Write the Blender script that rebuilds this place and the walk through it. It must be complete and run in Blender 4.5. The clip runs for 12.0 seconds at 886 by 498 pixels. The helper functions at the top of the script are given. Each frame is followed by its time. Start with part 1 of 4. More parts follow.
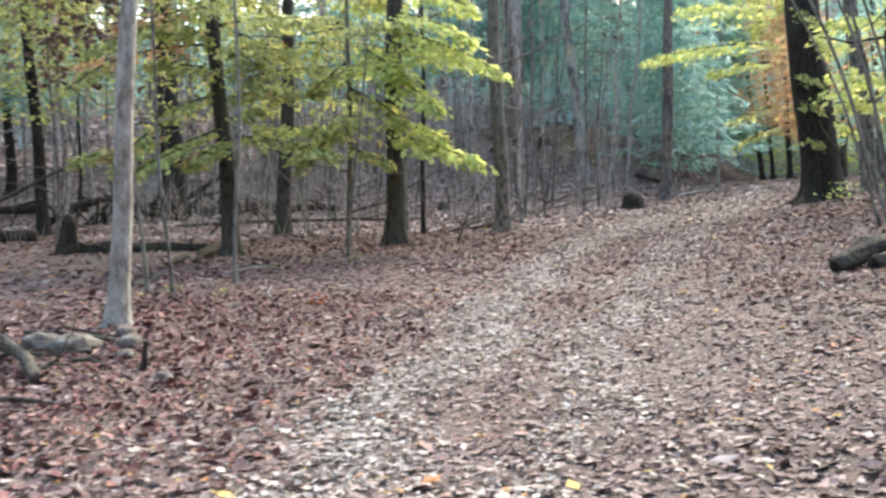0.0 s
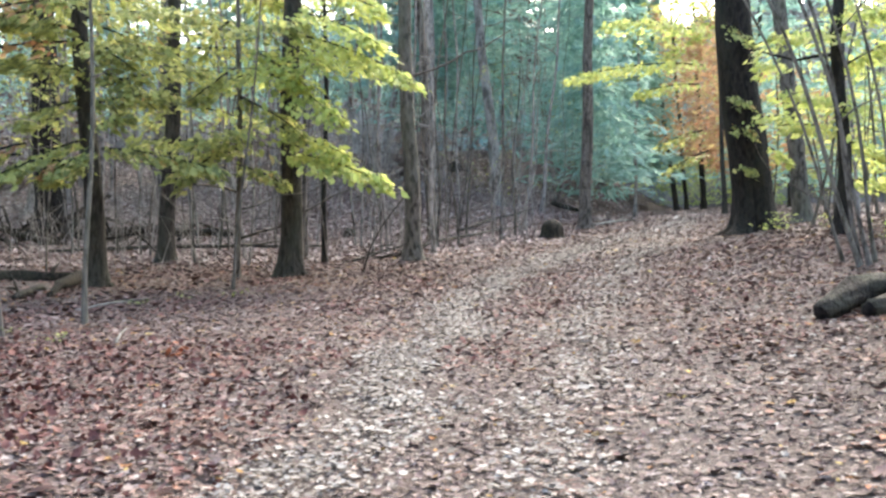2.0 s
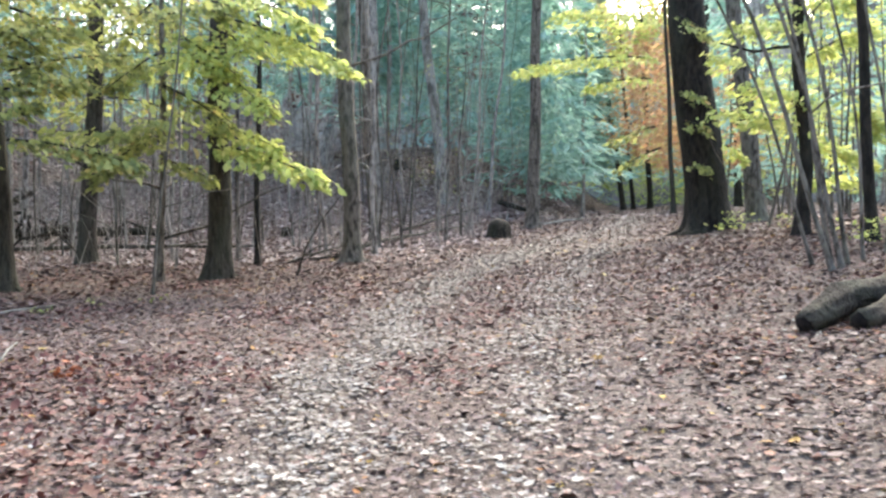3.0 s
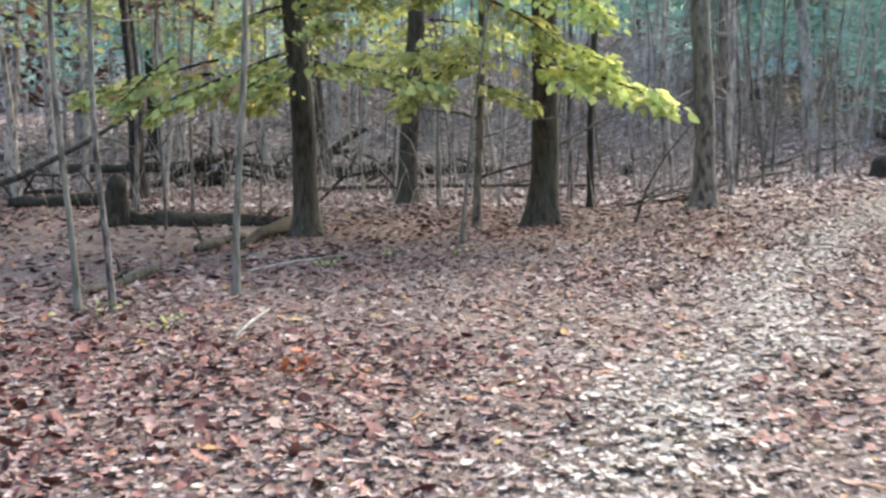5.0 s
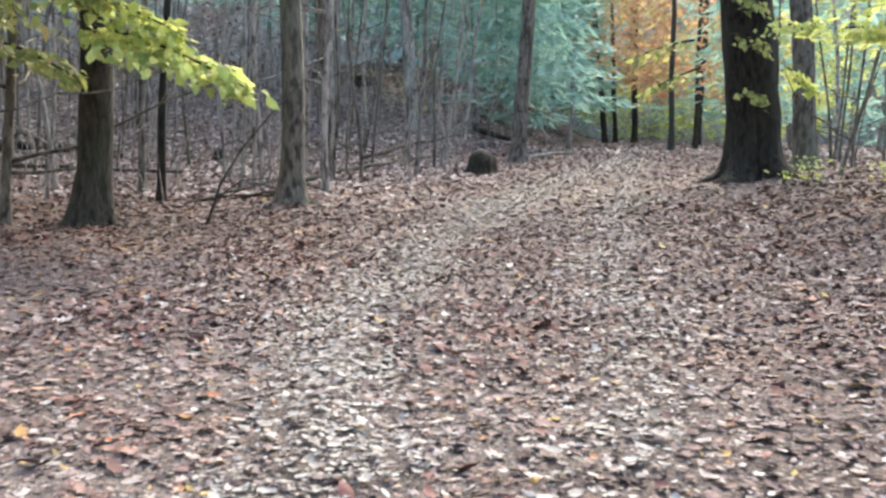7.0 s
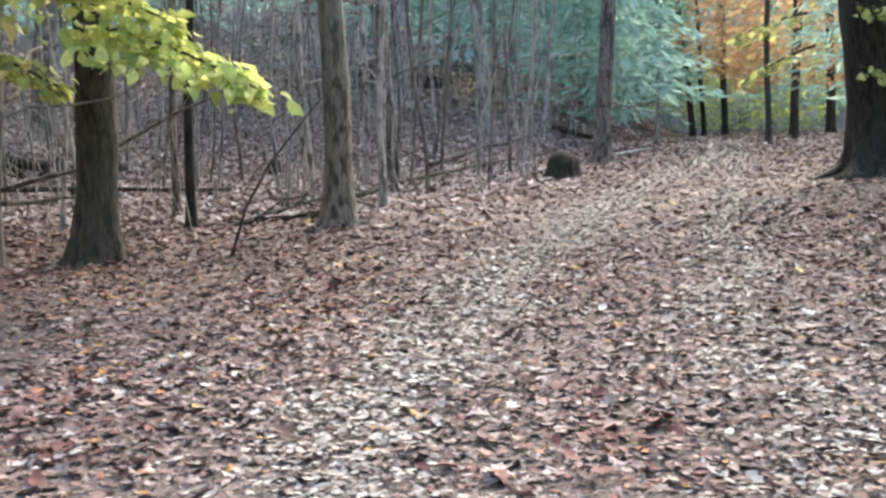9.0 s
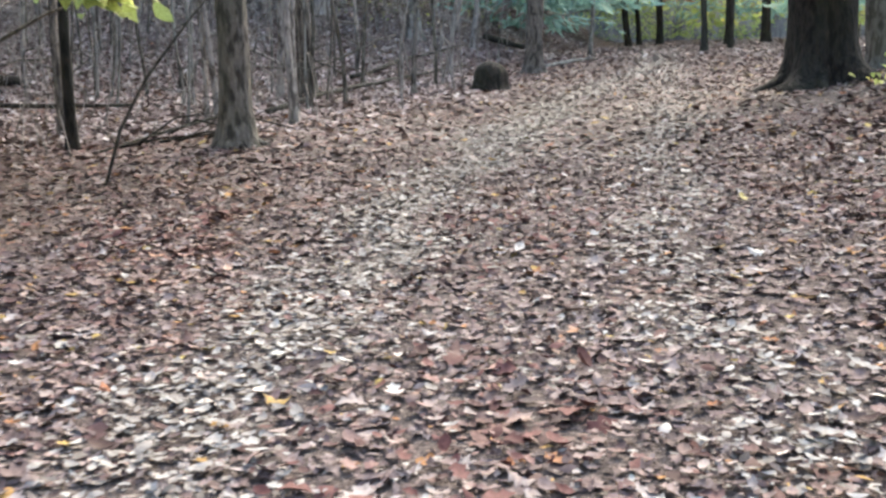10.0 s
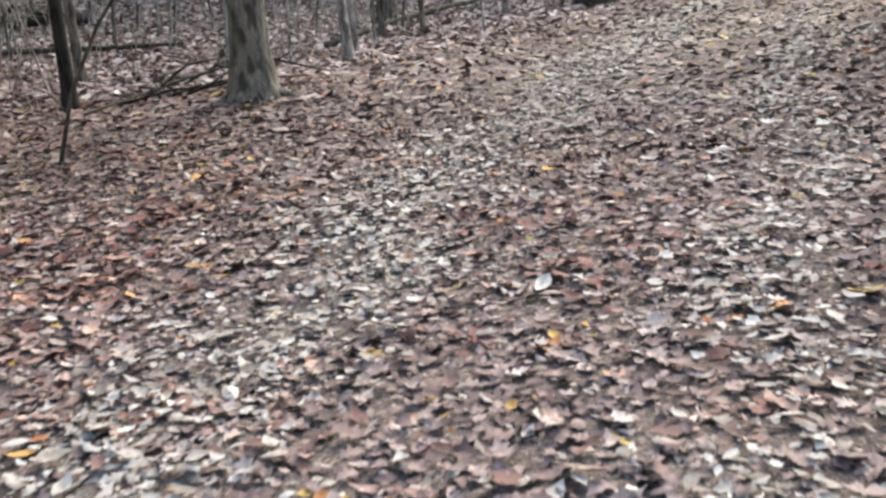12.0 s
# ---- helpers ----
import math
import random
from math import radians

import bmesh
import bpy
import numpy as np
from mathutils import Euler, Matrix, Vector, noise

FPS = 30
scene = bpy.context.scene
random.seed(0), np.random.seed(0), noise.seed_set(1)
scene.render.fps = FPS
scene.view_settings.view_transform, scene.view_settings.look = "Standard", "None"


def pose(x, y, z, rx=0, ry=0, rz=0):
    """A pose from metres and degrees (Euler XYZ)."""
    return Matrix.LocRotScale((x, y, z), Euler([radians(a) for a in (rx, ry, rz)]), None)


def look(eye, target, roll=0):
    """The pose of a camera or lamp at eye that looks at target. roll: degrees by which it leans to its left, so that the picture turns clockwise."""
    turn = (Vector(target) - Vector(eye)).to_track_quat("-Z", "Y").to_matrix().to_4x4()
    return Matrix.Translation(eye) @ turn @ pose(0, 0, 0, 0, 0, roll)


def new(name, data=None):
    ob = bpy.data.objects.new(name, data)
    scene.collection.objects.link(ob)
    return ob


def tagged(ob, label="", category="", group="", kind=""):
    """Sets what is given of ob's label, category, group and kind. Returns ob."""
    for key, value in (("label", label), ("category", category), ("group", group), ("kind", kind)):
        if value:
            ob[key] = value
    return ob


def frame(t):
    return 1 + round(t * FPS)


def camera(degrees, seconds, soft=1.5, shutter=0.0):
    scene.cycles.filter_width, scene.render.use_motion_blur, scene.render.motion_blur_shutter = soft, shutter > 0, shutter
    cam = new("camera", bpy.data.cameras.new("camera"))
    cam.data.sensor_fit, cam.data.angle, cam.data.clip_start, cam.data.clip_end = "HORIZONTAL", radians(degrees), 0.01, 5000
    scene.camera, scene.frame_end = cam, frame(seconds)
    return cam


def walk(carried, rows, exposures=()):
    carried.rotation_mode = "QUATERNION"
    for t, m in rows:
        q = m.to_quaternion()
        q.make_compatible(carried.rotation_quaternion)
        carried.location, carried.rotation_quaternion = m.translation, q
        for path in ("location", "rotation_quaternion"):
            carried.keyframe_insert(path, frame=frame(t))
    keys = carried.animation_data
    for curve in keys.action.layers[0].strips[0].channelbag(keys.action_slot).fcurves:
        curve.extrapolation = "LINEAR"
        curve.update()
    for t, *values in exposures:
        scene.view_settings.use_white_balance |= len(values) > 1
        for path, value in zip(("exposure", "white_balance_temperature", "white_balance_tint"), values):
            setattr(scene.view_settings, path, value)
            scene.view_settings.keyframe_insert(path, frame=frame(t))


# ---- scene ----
cam = camera(46, 12.0, soft=2.6, shutter=0.35)
PATH = [
    (0, (2.424, -3.627, 1.544), (2.018, -1.670, 1.477), -1.38),
    (0.5, (2.293, -2.914, 1.566), (1.991, -0.938, 1.495), -0.97),
    (1, (2.135, -2.263, 1.570), (1.836, -0.287, 1.500), 1.48),
    (1.5, (2.077, -1.628, 1.540), (1.823, 0.355, 1.509), -2.09),
    (2, (2.034, -1.004, 1.558), (1.799, 0.982, 1.540), -0.69),
    (2.5, (1.991, -0.383, 1.575), (1.833, 1.611, 1.561), -0.98),
    (2.7, (1.993, -0.118, 1.582), (1.864, 1.878, 1.565), -0.70),
    (4.3, (1.603, 2.329, 1.554), (1.226, 4.291, 1.478), 2.25),
    (4.5, (1.529, 2.652, 1.569), (1.037, 4.586, 1.435), 2.18),
    (5, (1.411, 3.480, 1.588), (0.645, 5.323, 1.456), -0.51),
    (5.5, (1.259, 4.161, 1.605), (0.461, 5.990, 1.467), 3.18),
    (6, (1.179, 4.778, 1.706), (0.721, 6.720, 1.575), 1.13),
    (6.5, (1.352, 5.403, 1.753), (1.158, 7.389, 1.615), 3.79),
    (6.7, (1.386, 5.655, 1.762), (1.315, 7.647, 1.597), 2.46),
    (8.3, (1.363, 7.640, 1.873), (1.265, 9.633, 1.732), -0.83),
    (8.5, (1.389, 7.876, 1.859), (1.256, 9.868, 1.732), -1.20),
    (9, (1.428, 8.452, 1.872), (1.215, 10.434, 1.709), -0.50),
    (9.5, (1.455, 9.011, 1.879), (1.289, 10.986, 1.608), -0.96),
    (10, (1.599, 9.613, 1.892), (1.506, 11.583, 1.561), -0.73),
    (10.5, (1.752, 10.217, 1.903), (1.633, 12.178, 1.528), -2.17),
    (11, (1.924, 10.838, 1.904), (1.749, 12.793, 1.518), -2.84),
    (11.5, (2.018, 11.466, 1.912), (1.742, 13.388, 1.436), -2.46),
    (12, (2.117, 12.076, 1.969), (1.762, 13.985, 1.488), -3.77),
]
walk(cam, [(t, look(eye, target, roll)) for t, eye, target, roll in PATH],
     exposures=((0.0, 2.56, 6680, 4), (2.5, 2.64, 6680, 4), (4.5, 2.68, 6680, 4), (5.5, 2.88, 6680, 4), (6.5, 2.58, 6680, 4), (8.5, 2.64, 6680, 4), (9.5, 2.54, 6680, 4), (11.0, 2.36, 6680, 4), (12.0, 2.36, 6680, 4)))

# ---- world: an overcast autumn sky over open woods ----
world = bpy.data.worlds.new("sky")
scene.world = world
world.use_nodes = True
wn = world.node_tree
sky = wn.nodes.new("ShaderNodeTexSky")
sky.sky_type, sky.sun_disc = "NISHITA", False
sky.sun_elevation, sky.sun_rotation = radians(38), radians(15)
sky.air_density, sky.dust_density = 1.0, 4.0
wn.nodes["Background"].inputs["Strength"].default_value = 0.15
wn.links.new(sky.outputs[0], wn.nodes["Background"].inputs["Color"])
sun = new("sun", bpy.data.lights.new("sun", "SUN"))
sun.data.energy, sun.data.angle, sun.data.color = 0.85, radians(35), (1.0, 0.95, 0.88)
sun.matrix_world = look((0, 0, 0), (-math.sin(radians(15)) * 0.79, -math.cos(radians(15)) * 0.79, -0.62))



# ---- materials ----
def material(name, build, rough=0.9, bump=0.0, scale=40.0, stretch=(1, 1, 1), detail=6.0):
    """A node material; build(nodes, link, coords) returns a colour socket."""
    m = bpy.data.materials.new(name)
    m.use_nodes = True
    nt = m.node_tree
    n, l = nt.nodes, nt.links.new
    bsdf = n["Principled BSDF"]
    bsdf.inputs["Roughness"].default_value = rough
    bsdf.inputs["Specular IOR Level"].default_value = 0.25
    tc = n.new("ShaderNodeTexCoord")
    mp = n.new("ShaderNodeMapping")
    mp.inputs["Scale"].default_value = stretch
    l(tc.outputs["Object"], mp.inputs["Vector"])
    l(build(n, l, mp.outputs[0]), bsdf.inputs["Base Color"])
    if bump:
        tex = n.new("ShaderNodeTexNoise")
        tex.inputs["Scale"].default_value, tex.inputs["Detail"].default_value = scale, detail
        l(mp.outputs[0], tex.inputs["Vector"])
        b = n.new("ShaderNodeBump")
        b.inputs["Strength"].default_value, b.inputs["Distance"].default_value = bump, 0.04
        l(tex.outputs[0], b.inputs["Height"])
        l(b.outputs[0], bsdf.inputs["Normal"])
    return m


def ramp(n, l, fac, stops):
    r = n.new("ShaderNodeValToRGB")
    r.color_ramp.interpolation = "LINEAR"
    while len(r.color_ramp.elements) < len(stops):
        r.color_ramp.elements.new(0.5)
    for e, (p, c) in zip(r.color_ramp.elements, stops):
        e.position, e.color = p, (*c, 1)
    l(fac, r.inputs[0])
    return r.outputs[0]


def noise_of(n, l, vec, scale, detail=5.0, rough=0.6):
    t = n.new("ShaderNodeTexNoise")
    t.inputs["Scale"].default_value, t.inputs["Detail"].default_value, t.inputs["Roughness"].default_value = scale, detail, rough
    l(vec, t.inputs["Vector"])
    return t.outputs[0]


def mix(n, l, fac, a, b, kind="MIX"):
    x = n.new("ShaderNodeMix")
    x.data_type, x.blend_type = "RGBA", kind
    for socket, v in ((x.inputs[0], fac), (x.inputs[6], a), (x.inputs[7], b)):
        if isinstance(v, bpy.types.NodeSocket):
            l(v, socket)
        elif isinstance(v, tuple):
            socket.default_value = (*v, 1)
        else:
            socket.default_value = v
    return x.outputs[2]


def bark(name, dark, pale, moss, moss_amount=0.35, ridge=8.5, long=0.34):
    def build(n, l, vec):
        fine = ramp(n, l, noise_of(n, l, vec, ridge * 2.2, 8, 0.7), [(0.3, dark), (0.7, pale)])
        crack = ramp(n, l, noise_of(n, l, vec, ridge * 1.3, 3, 0.55), [(0.40, (0.30, 0.28, 0.27)), (0.50, (1, 1, 1)), (0.72, (1.25, 1.22, 1.2))])
        fine = mix(n, l, 1.0, fine, crack, "MULTIPLY")
        broad = noise_of(n, l, vec, 2.1, 5)
        patch = ramp(n, l, broad, [(0.5 - moss_amount * 0.2, (0, 0, 0)), (0.72, (1, 1, 1))])
        return mix(n, l, patch, fine, mix(n, l, 0.55, fine, moss))
    return material(name, build, 0.92, 0.9, ridge * 2.5, (1, 1, long), 8)


BARK_DARK = bark("dark_bark", (0.0055, 0.0045, 0.004), (0.034, 0.027, 0.0225), (0.03, 0.032, 0.023))
BARK_MID = bark("rough_dark_bark", (0.013, 0.0107, 0.009), (0.075, 0.061, 0.051), (0.055, 0.06, 0.04), 0.5, 10.0, 0.3)
BARK_GREY = bark("grey_bark", (0.075, 0.068, 0.061), (0.20, 0.183, 0.166), (0.13, 0.135, 0.10))
BARK_BROWN = bark("brown_bark", (0.052, 0.043, 0.036), (0.20, 0.172, 0.147), (0.10, 0.105, 0.075))
BARK_PALE = bark("pale_bark", (0.12, 0.112, 0.10), (0.34, 0.325, 0.30), (0.15, 0.15, 0.12), 0.6, 2.6, 0.5)
def lichened(n, l, vec):
    base = ramp(n, l, noise_of(n, l, vec, 16, 8, 0.75), [(0.3, (0.13, 0.115, 0.10)), (0.55, (0.30, 0.285, 0.26)), (0.75, (0.44, 0.43, 0.40))])
    spots = ramp(n, l, noise_of(n, l, vec, 5.5, 6, 0.7), [(0.40, (0, 0, 0)), (0.56, (1, 1, 1))])
    return mix(n, l, spots, mix(n, l, 1.0, base, (0.52, 0.48, 0.44), "MULTIPLY"), base)


BARK_LICHEN = material("lichened_bark", lichened, 0.92, 0.8, 30, (1, 1, 0.45), 8)
# Bark of thicket and deep woods, paled so its colour carries haze.
BARK_HAZED = bark("hazed_woods_bark", (0.13, 0.112, 0.10), (0.40, 0.355, 0.325), (0.26, 0.25, 0.215))
WOOD_DEAD = bark("dead_wood", (0.022, 0.019, 0.017), (0.10, 0.086, 0.073), (0.06, 0.064, 0.038), 0.6)
WOOD_ROTTEN = bark("rotten_wood", (0.009, 0.007, 0.006), (0.05, 0.039, 0.031), (0.034, 0.037, 0.02), 0.6)
HOLLOW_SHADE = material("hollow_end", lambda n, l, v: ramp(n, l, noise_of(n, l, v, 30), [(0.3, (0.002, 0.002, 0.002)), (0.8, (0.018, 0.012, 0.01))]), 1.0)


def soil(n, l, v):
    a = ramp(n, l, noise_of(n, l, v, 38, 9, 0.75), [(0.30, (0.042, 0.033, 0.030)), (0.45, (0.10, 0.078, 0.070)), (0.58, (0.18, 0.147, 0.134)), (0.76, (0.32, 0.28, 0.262))])
    b = ramp(n, l, noise_of(n, l, v, 0.5, 4), [(0.35, (0.75, 0.66, 0.62)), (0.65, (1, 1, 1))])
    return mix(n, l, 1.0, a, b, "MULTIPLY")


SOIL = material("leaf_mould", soil, 0.95, 1.0, 45, (1, 1, 1), 8)


def leaf_material(name, stops, through_light=0.0, rough=0.6, patchy=False):
    """Leaves whose colour varies leaf by leaf, let through some light, and are mottled."""
    def build(n, l, vec):
        geo = n.new("ShaderNodeNewGeometry")
        base = ramp(n, l, geo.outputs["Random Per Island"], stops)
        mott = ramp(n, l, noise_of(n, l, vec, 45, 4), [(0.3, (0.62, 0.58, 0.55)), (0.65, (1, 1, 1))])
        one = mix(n, l, 1.0, base, mott, "MULTIPLY")
        if not patchy:
            return one
        tint = ramp(n, l, noise_of(n, l, vec, 1.1, 5, 0.7), [(0.34, (0.58, 0.53, 0.56)), (0.45, (0.96, 0.94, 0.95)), (0.55, (1.0, 1.0, 1.0)), (0.64, (1.10, 0.88, 0.76)), (0.73, (0.82, 0.55, 0.50))])
        return mix(n, l, 0.9, one, mix(n, l, 1.0, one, tint, "MULTIPLY"))
    m = material(name, build, rough)
    if through_light:
        nt = m.node_tree
        bsdf, out = nt.nodes["Principled BSDF"], nt.nodes["Material Output"]
        tr = nt.nodes.new("ShaderNodeBsdfTranslucent")
        ms = nt.nodes.new("ShaderNodeMixShader")
        ms.inputs[0].default_value = through_light
        nt.links.new(bsdf.inputs["Base Color"].links[0].from_socket, tr.inputs["Color"])
        nt.links.new(bsdf.outputs[0], ms.inputs[1])
        nt.links.new(tr.outputs[0], ms.inputs[2])
        nt.links.new(ms.outputs[0], out.inputs["Surface"])
    return m


LITTER = leaf_material("fallen_leaves", [(0.0, (0.081, 0.058, 0.055)), (0.2, (0.130, 0.090, 0.085)), (0.42, (0.179, 0.125, 0.118)), (0.62, (0.235, 0.175, 0.168)),
                                         (0.82, (0.309, 0.246, 0.227)), (0.93, (0.382, 0.324, 0.302)), (0.965, (0.455, 0.406, 0.382)), (0.98, (0.341, 0.148, 0.064)), (1.0, (0.406, 0.312, 0.096))], rough=0.8, patchy=True)
LITTER_RED = leaf_material("russet_fallen_leaves", [(0.0, (0.049, 0.026, 0.023)), (0.3, (0.123, 0.066, 0.059)), (0.6, (0.193, 0.112, 0.102)), (0.82, (0.254, 0.174, 0.161)),
                                                    (0.93, (0.361, 0.295, 0.271)), (0.97, (0.328, 0.123, 0.057)), (1.0, (0.369, 0.262, 0.082))], rough=0.8, patchy=True)
LITTER_WINE = leaf_material("wine_red_fallen_leaves", [(0.0, (0.043, 0.017, 0.017)), (0.4, (0.128, 0.049, 0.044)), (0.8, (0.204, 0.093, 0.081)), (1.0, (0.323, 0.221, 0.196))], rough=0.8)
LITTER_PALE = leaf_material("trodden_and_lit_bank_leaves", [(0.0, (0.133, 0.113, 0.099)), (0.25, (0.244, 0.215, 0.196)), (0.5, (0.303, 0.274, 0.252)), (0.8, (0.358, 0.333, 0.311)), (1.0, (0.422, 0.407, 0.388))], rough=0.75)
# Leaf colour lifted to pale pink to paint in the woods' hazy brightness.
LITTER_HAZED = leaf_material("hazed_leaves", [(0.0, (0.16, 0.115, 0.108)), (0.3, (0.30, 0.225, 0.212)), (0.6, (0.42, 0.335, 0.318)), (0.85, (0.52, 0.44, 0.42)), (1.0, (0.62, 0.56, 0.54))], rough=0.8)
LITTER_DUST = leaf_material("trodden_leaf_dust", [(0.0, (0.145, 0.117, 0.102)), (0.5, (0.255, 0.215, 0.191)), (1.0, (0.357, 0.315, 0.285))], rough=0.9)
YELLOW = leaf_material("yellow_green_leaves", [(0.0, (0.19, 0.22, 0.10)), (0.4, (0.37, 0.42, 0.14)), (0.8, (0.55, 0.58, 0.21)), (0.95, (0.64, 0.59, 0.24)), (1.0, (0.56, 0.34, 0.12))], 0.5)
# Lighter copy of YELLOW, with stronger light and backlight put into the colour.
BRIGHT_LIT = leaf_material("bright_lit_yellow_leaves", [(0.0, (0.36, 0.46, 0.16)), (0.5, (0.58, 0.67, 0.21)), (1.0, (0.77, 0.76, 0.27))], 0.55)
ORANGE = leaf_material("orange_leaves", [(0.0, (0.48, 0.25, 0.14)), (0.5, (0.60, 0.37, 0.22)), (0.85, (0.66, 0.48, 0.25)), (1.0, (0.62, 0.56, 0.22))], 0.5)
# Needle green lightened towards teal; distance haze is mixed into the colour.
NEEDLES_HAZED = leaf_material("hazed_pine_needles", [(0.0, (0.24, 0.43, 0.37)), (0.6, (0.37, 0.60, 0.52)), (1.0, (0.50, 0.69, 0.61))], 0.45)


# ---- the lie of the land ----
def centre(y):
    """Where the middle of the footpath runs."""
    return np.interp(y, (-10, 8, 14, 20, 26, 34, 50, 95), (2.0, 2.0, 2.0, 2.4, 3.4, 5.2, 8.0, 15.0))


def height(x, y):
    x, y = np.asarray(x, float), np.asarray(y, float)
    d = x - centre(y)
    base = 0.0521 * np.clip(x, -45, 45) + 0.045 * np.clip(y, -40, 44) + 0.03 * np.clip(y - 44, 0, 76)
    side = np.where(d < 0, 0.05 * np.clip(-d - 1.2, 0, 50), 0.085 * np.clip(d - 1.2, 0, 12) * np.interp(y, (24, 42), (1.0, 0.15)))
    side = side - 0.05 * np.clip(d - 1.0, 0, 30) * np.interp(y, (26, 42), (0.0, 1.0))
    bank = 0.13 * np.sqrt(np.clip(y - 30, 0, 34) ** 2 + 9) - 0.39
    bank = bank * np.clip((-d - 3.5) / 7.0, 0, 1)
    knoll = 0.13 * np.exp(-((x + 1.2) ** 2 + (y - 21.4) ** 2) / 6.0)
    return base + side + bank + knoll - 0.03 + 0.02 * np.sin(1.7 * x + 0.6 * y) * np.sin(1.3 * y - 0.5 * x)


def part(name, verts, faces, mat, parent=None, label="", smooth=True):
    """One mesh object under a thing or a part, from vertices and faces."""
    me = bpy.data.meshes.new(name)
    me.from_pydata([tuple(v) for v in verts], [], [tuple(f) for f in faces])
    me.materials.append(mat)
    if smooth:
        me.polygons.foreach_set("use_smooth", [True] * len(me.polygons))
    ob = new(name, me)
    if parent:
        ob.parent = parent
        ob.matrix_parent_inverse = parent.matrix_world.inverted()
    if label:
        ob["label"] = label
    return ob


def thing(name, x, y, label, category, group="", kind="", z=None):
    e = new(name)
    e.empty_display_size = 0.2
    e.matrix_world = pose(x, y, float(height(x, y)) if z is None else z)
    return tagged(e, label, category, group, kind)


def tube(points, radii, sides=8, rough=0.0, close=True, lobes=None):
    """A round tapering tube along points; rough: uneven surface; lobes(k, angle): factor on the radius."""
    pts = [Vector(p) for p in points]
    verts, faces = [], []
    up = Vector((0.31, 0.95, 0.05))
    for k, p in enumerate(pts):
        d = (pts[min(k + 1, len(pts) - 1)] - pts[max(k - 1, 0)]).normalized()
        a = d.cross(up).normalized()
        b = d.cross(a)
        for s in range(sides):
            th = 2 * math.pi * s / sides
            r = radii[k] * (1 + rough * (noise.noise((p.x * 3 + 4 * math.cos(th), p.y * 3 + 4 * math.sin(th), p.z * 1.3)) + 0.6 * noise.noise((p.x * 9 + 9 * math.cos(th), p.y * 9 + 9 * math.sin(th), p.z * 5))))
            if lobes:
                r *= lobes(k, th)
            verts.append(p + a * (r * math.cos(th)) + b * (r * math.sin(th)))
    for k in range(len(pts) - 1):
        for s in range(sides):
            s2 = (s + 1) % sides
            faces.append((k * sides + s, k * sides + s2, (k + 1) * sides + s2, (k + 1) * sides + s))
    if close:
        faces.append(tuple(range(sides))[::-1])
        faces.append(tuple((len(pts) - 1) * sides + s for s in range(sides)))
    return verts, faces


def joined(pieces):
    verts, faces = [], []
    for v, f in pieces:
        o = len(verts)
        verts += list(v)
        faces += [tuple(i + o for i in q) for q in f]
    return verts, faces


# leaf shapes: (outline points beside the midrib), folded along it
OVATE = ((0.0, 0.0), (0.16, 0.17), (0.42, 0.27), (0.70, 0.18), (1.0, 0.0))
LOBED = ((0.0, 0.0), (0.14, 0.10), (0.22, 0.30), (0.34, 0.13), (0.48, 0.38), (0.60, 0.15), (0.76, 0.26), (0.86, 0.09), (1.0, 0.0))
SLIVER = ((0.0, 0.0), (0.5, 0.12), (1.0, 0.0))
KITE = ((0.0, 0.0), (0.5, 0.25), (1.0, 0.0))


def leaf_template(shape, fold, curl):
    """Vertices and triangles of one leaf, one unit long along x."""
    if len(shape) == 3:
        w, mid = shape[1][1], -0.12 * curl + fold * shape[1][1]
        return np.array([(-0.5, 0, 0), (0.5, 0, 0), (0, w, mid), (0, -w, mid)]), np.array([(0, 1, 2), (0, 3, 1)])
    v, f = [], []
    for i, (u, w) in enumerate(shape):
        z = curl * (u - 0.5) ** 2
        v += [(u - 0.5, 0, z)]
    n = len(shape)
    for side in (1, -1):
        o = len(v)
        for u, w in shape[1:-1]:
            v.append((u - 0.5, side * w, curl * (u - 0.5) ** 2 + fold * w))
        row = [0] + [o + i for i in range(n - 2)] + [n - 1]
        for i in range(n - 1):
            q = [i, i + 1, row[i + 1], row[i]] if side < 0 else [i, row[i], row[i + 1], i + 1]
            q = list(dict.fromkeys(q))
            if len(q) >= 3:
                f += [(q[0], q[1], q[2])] + ([(q[0], q[2], q[3])] if len(q) == 4 else [])
    return np.array(v, float), np.array(f, int)


def turns(yaw, pitch, roll):
    """Rotation matrices for arrays of angles."""
    cy, sy, cp, sp, cr, sr = np.cos(yaw), np.sin(yaw), np.cos(pitch), np.sin(pitch), np.cos(roll), np.sin(roll)
    return np.stack([np.stack([cy * cp, cy * sp * sr - sy * cr, cy * sp * cr + sy * sr], -1),
                     np.stack([sy * cp, sy * sp * sr + cy * cr, sy * sp * cr - cy * sr], -1),
                     np.stack([-sp, cp * sr, cp * cr], -1)], -2)


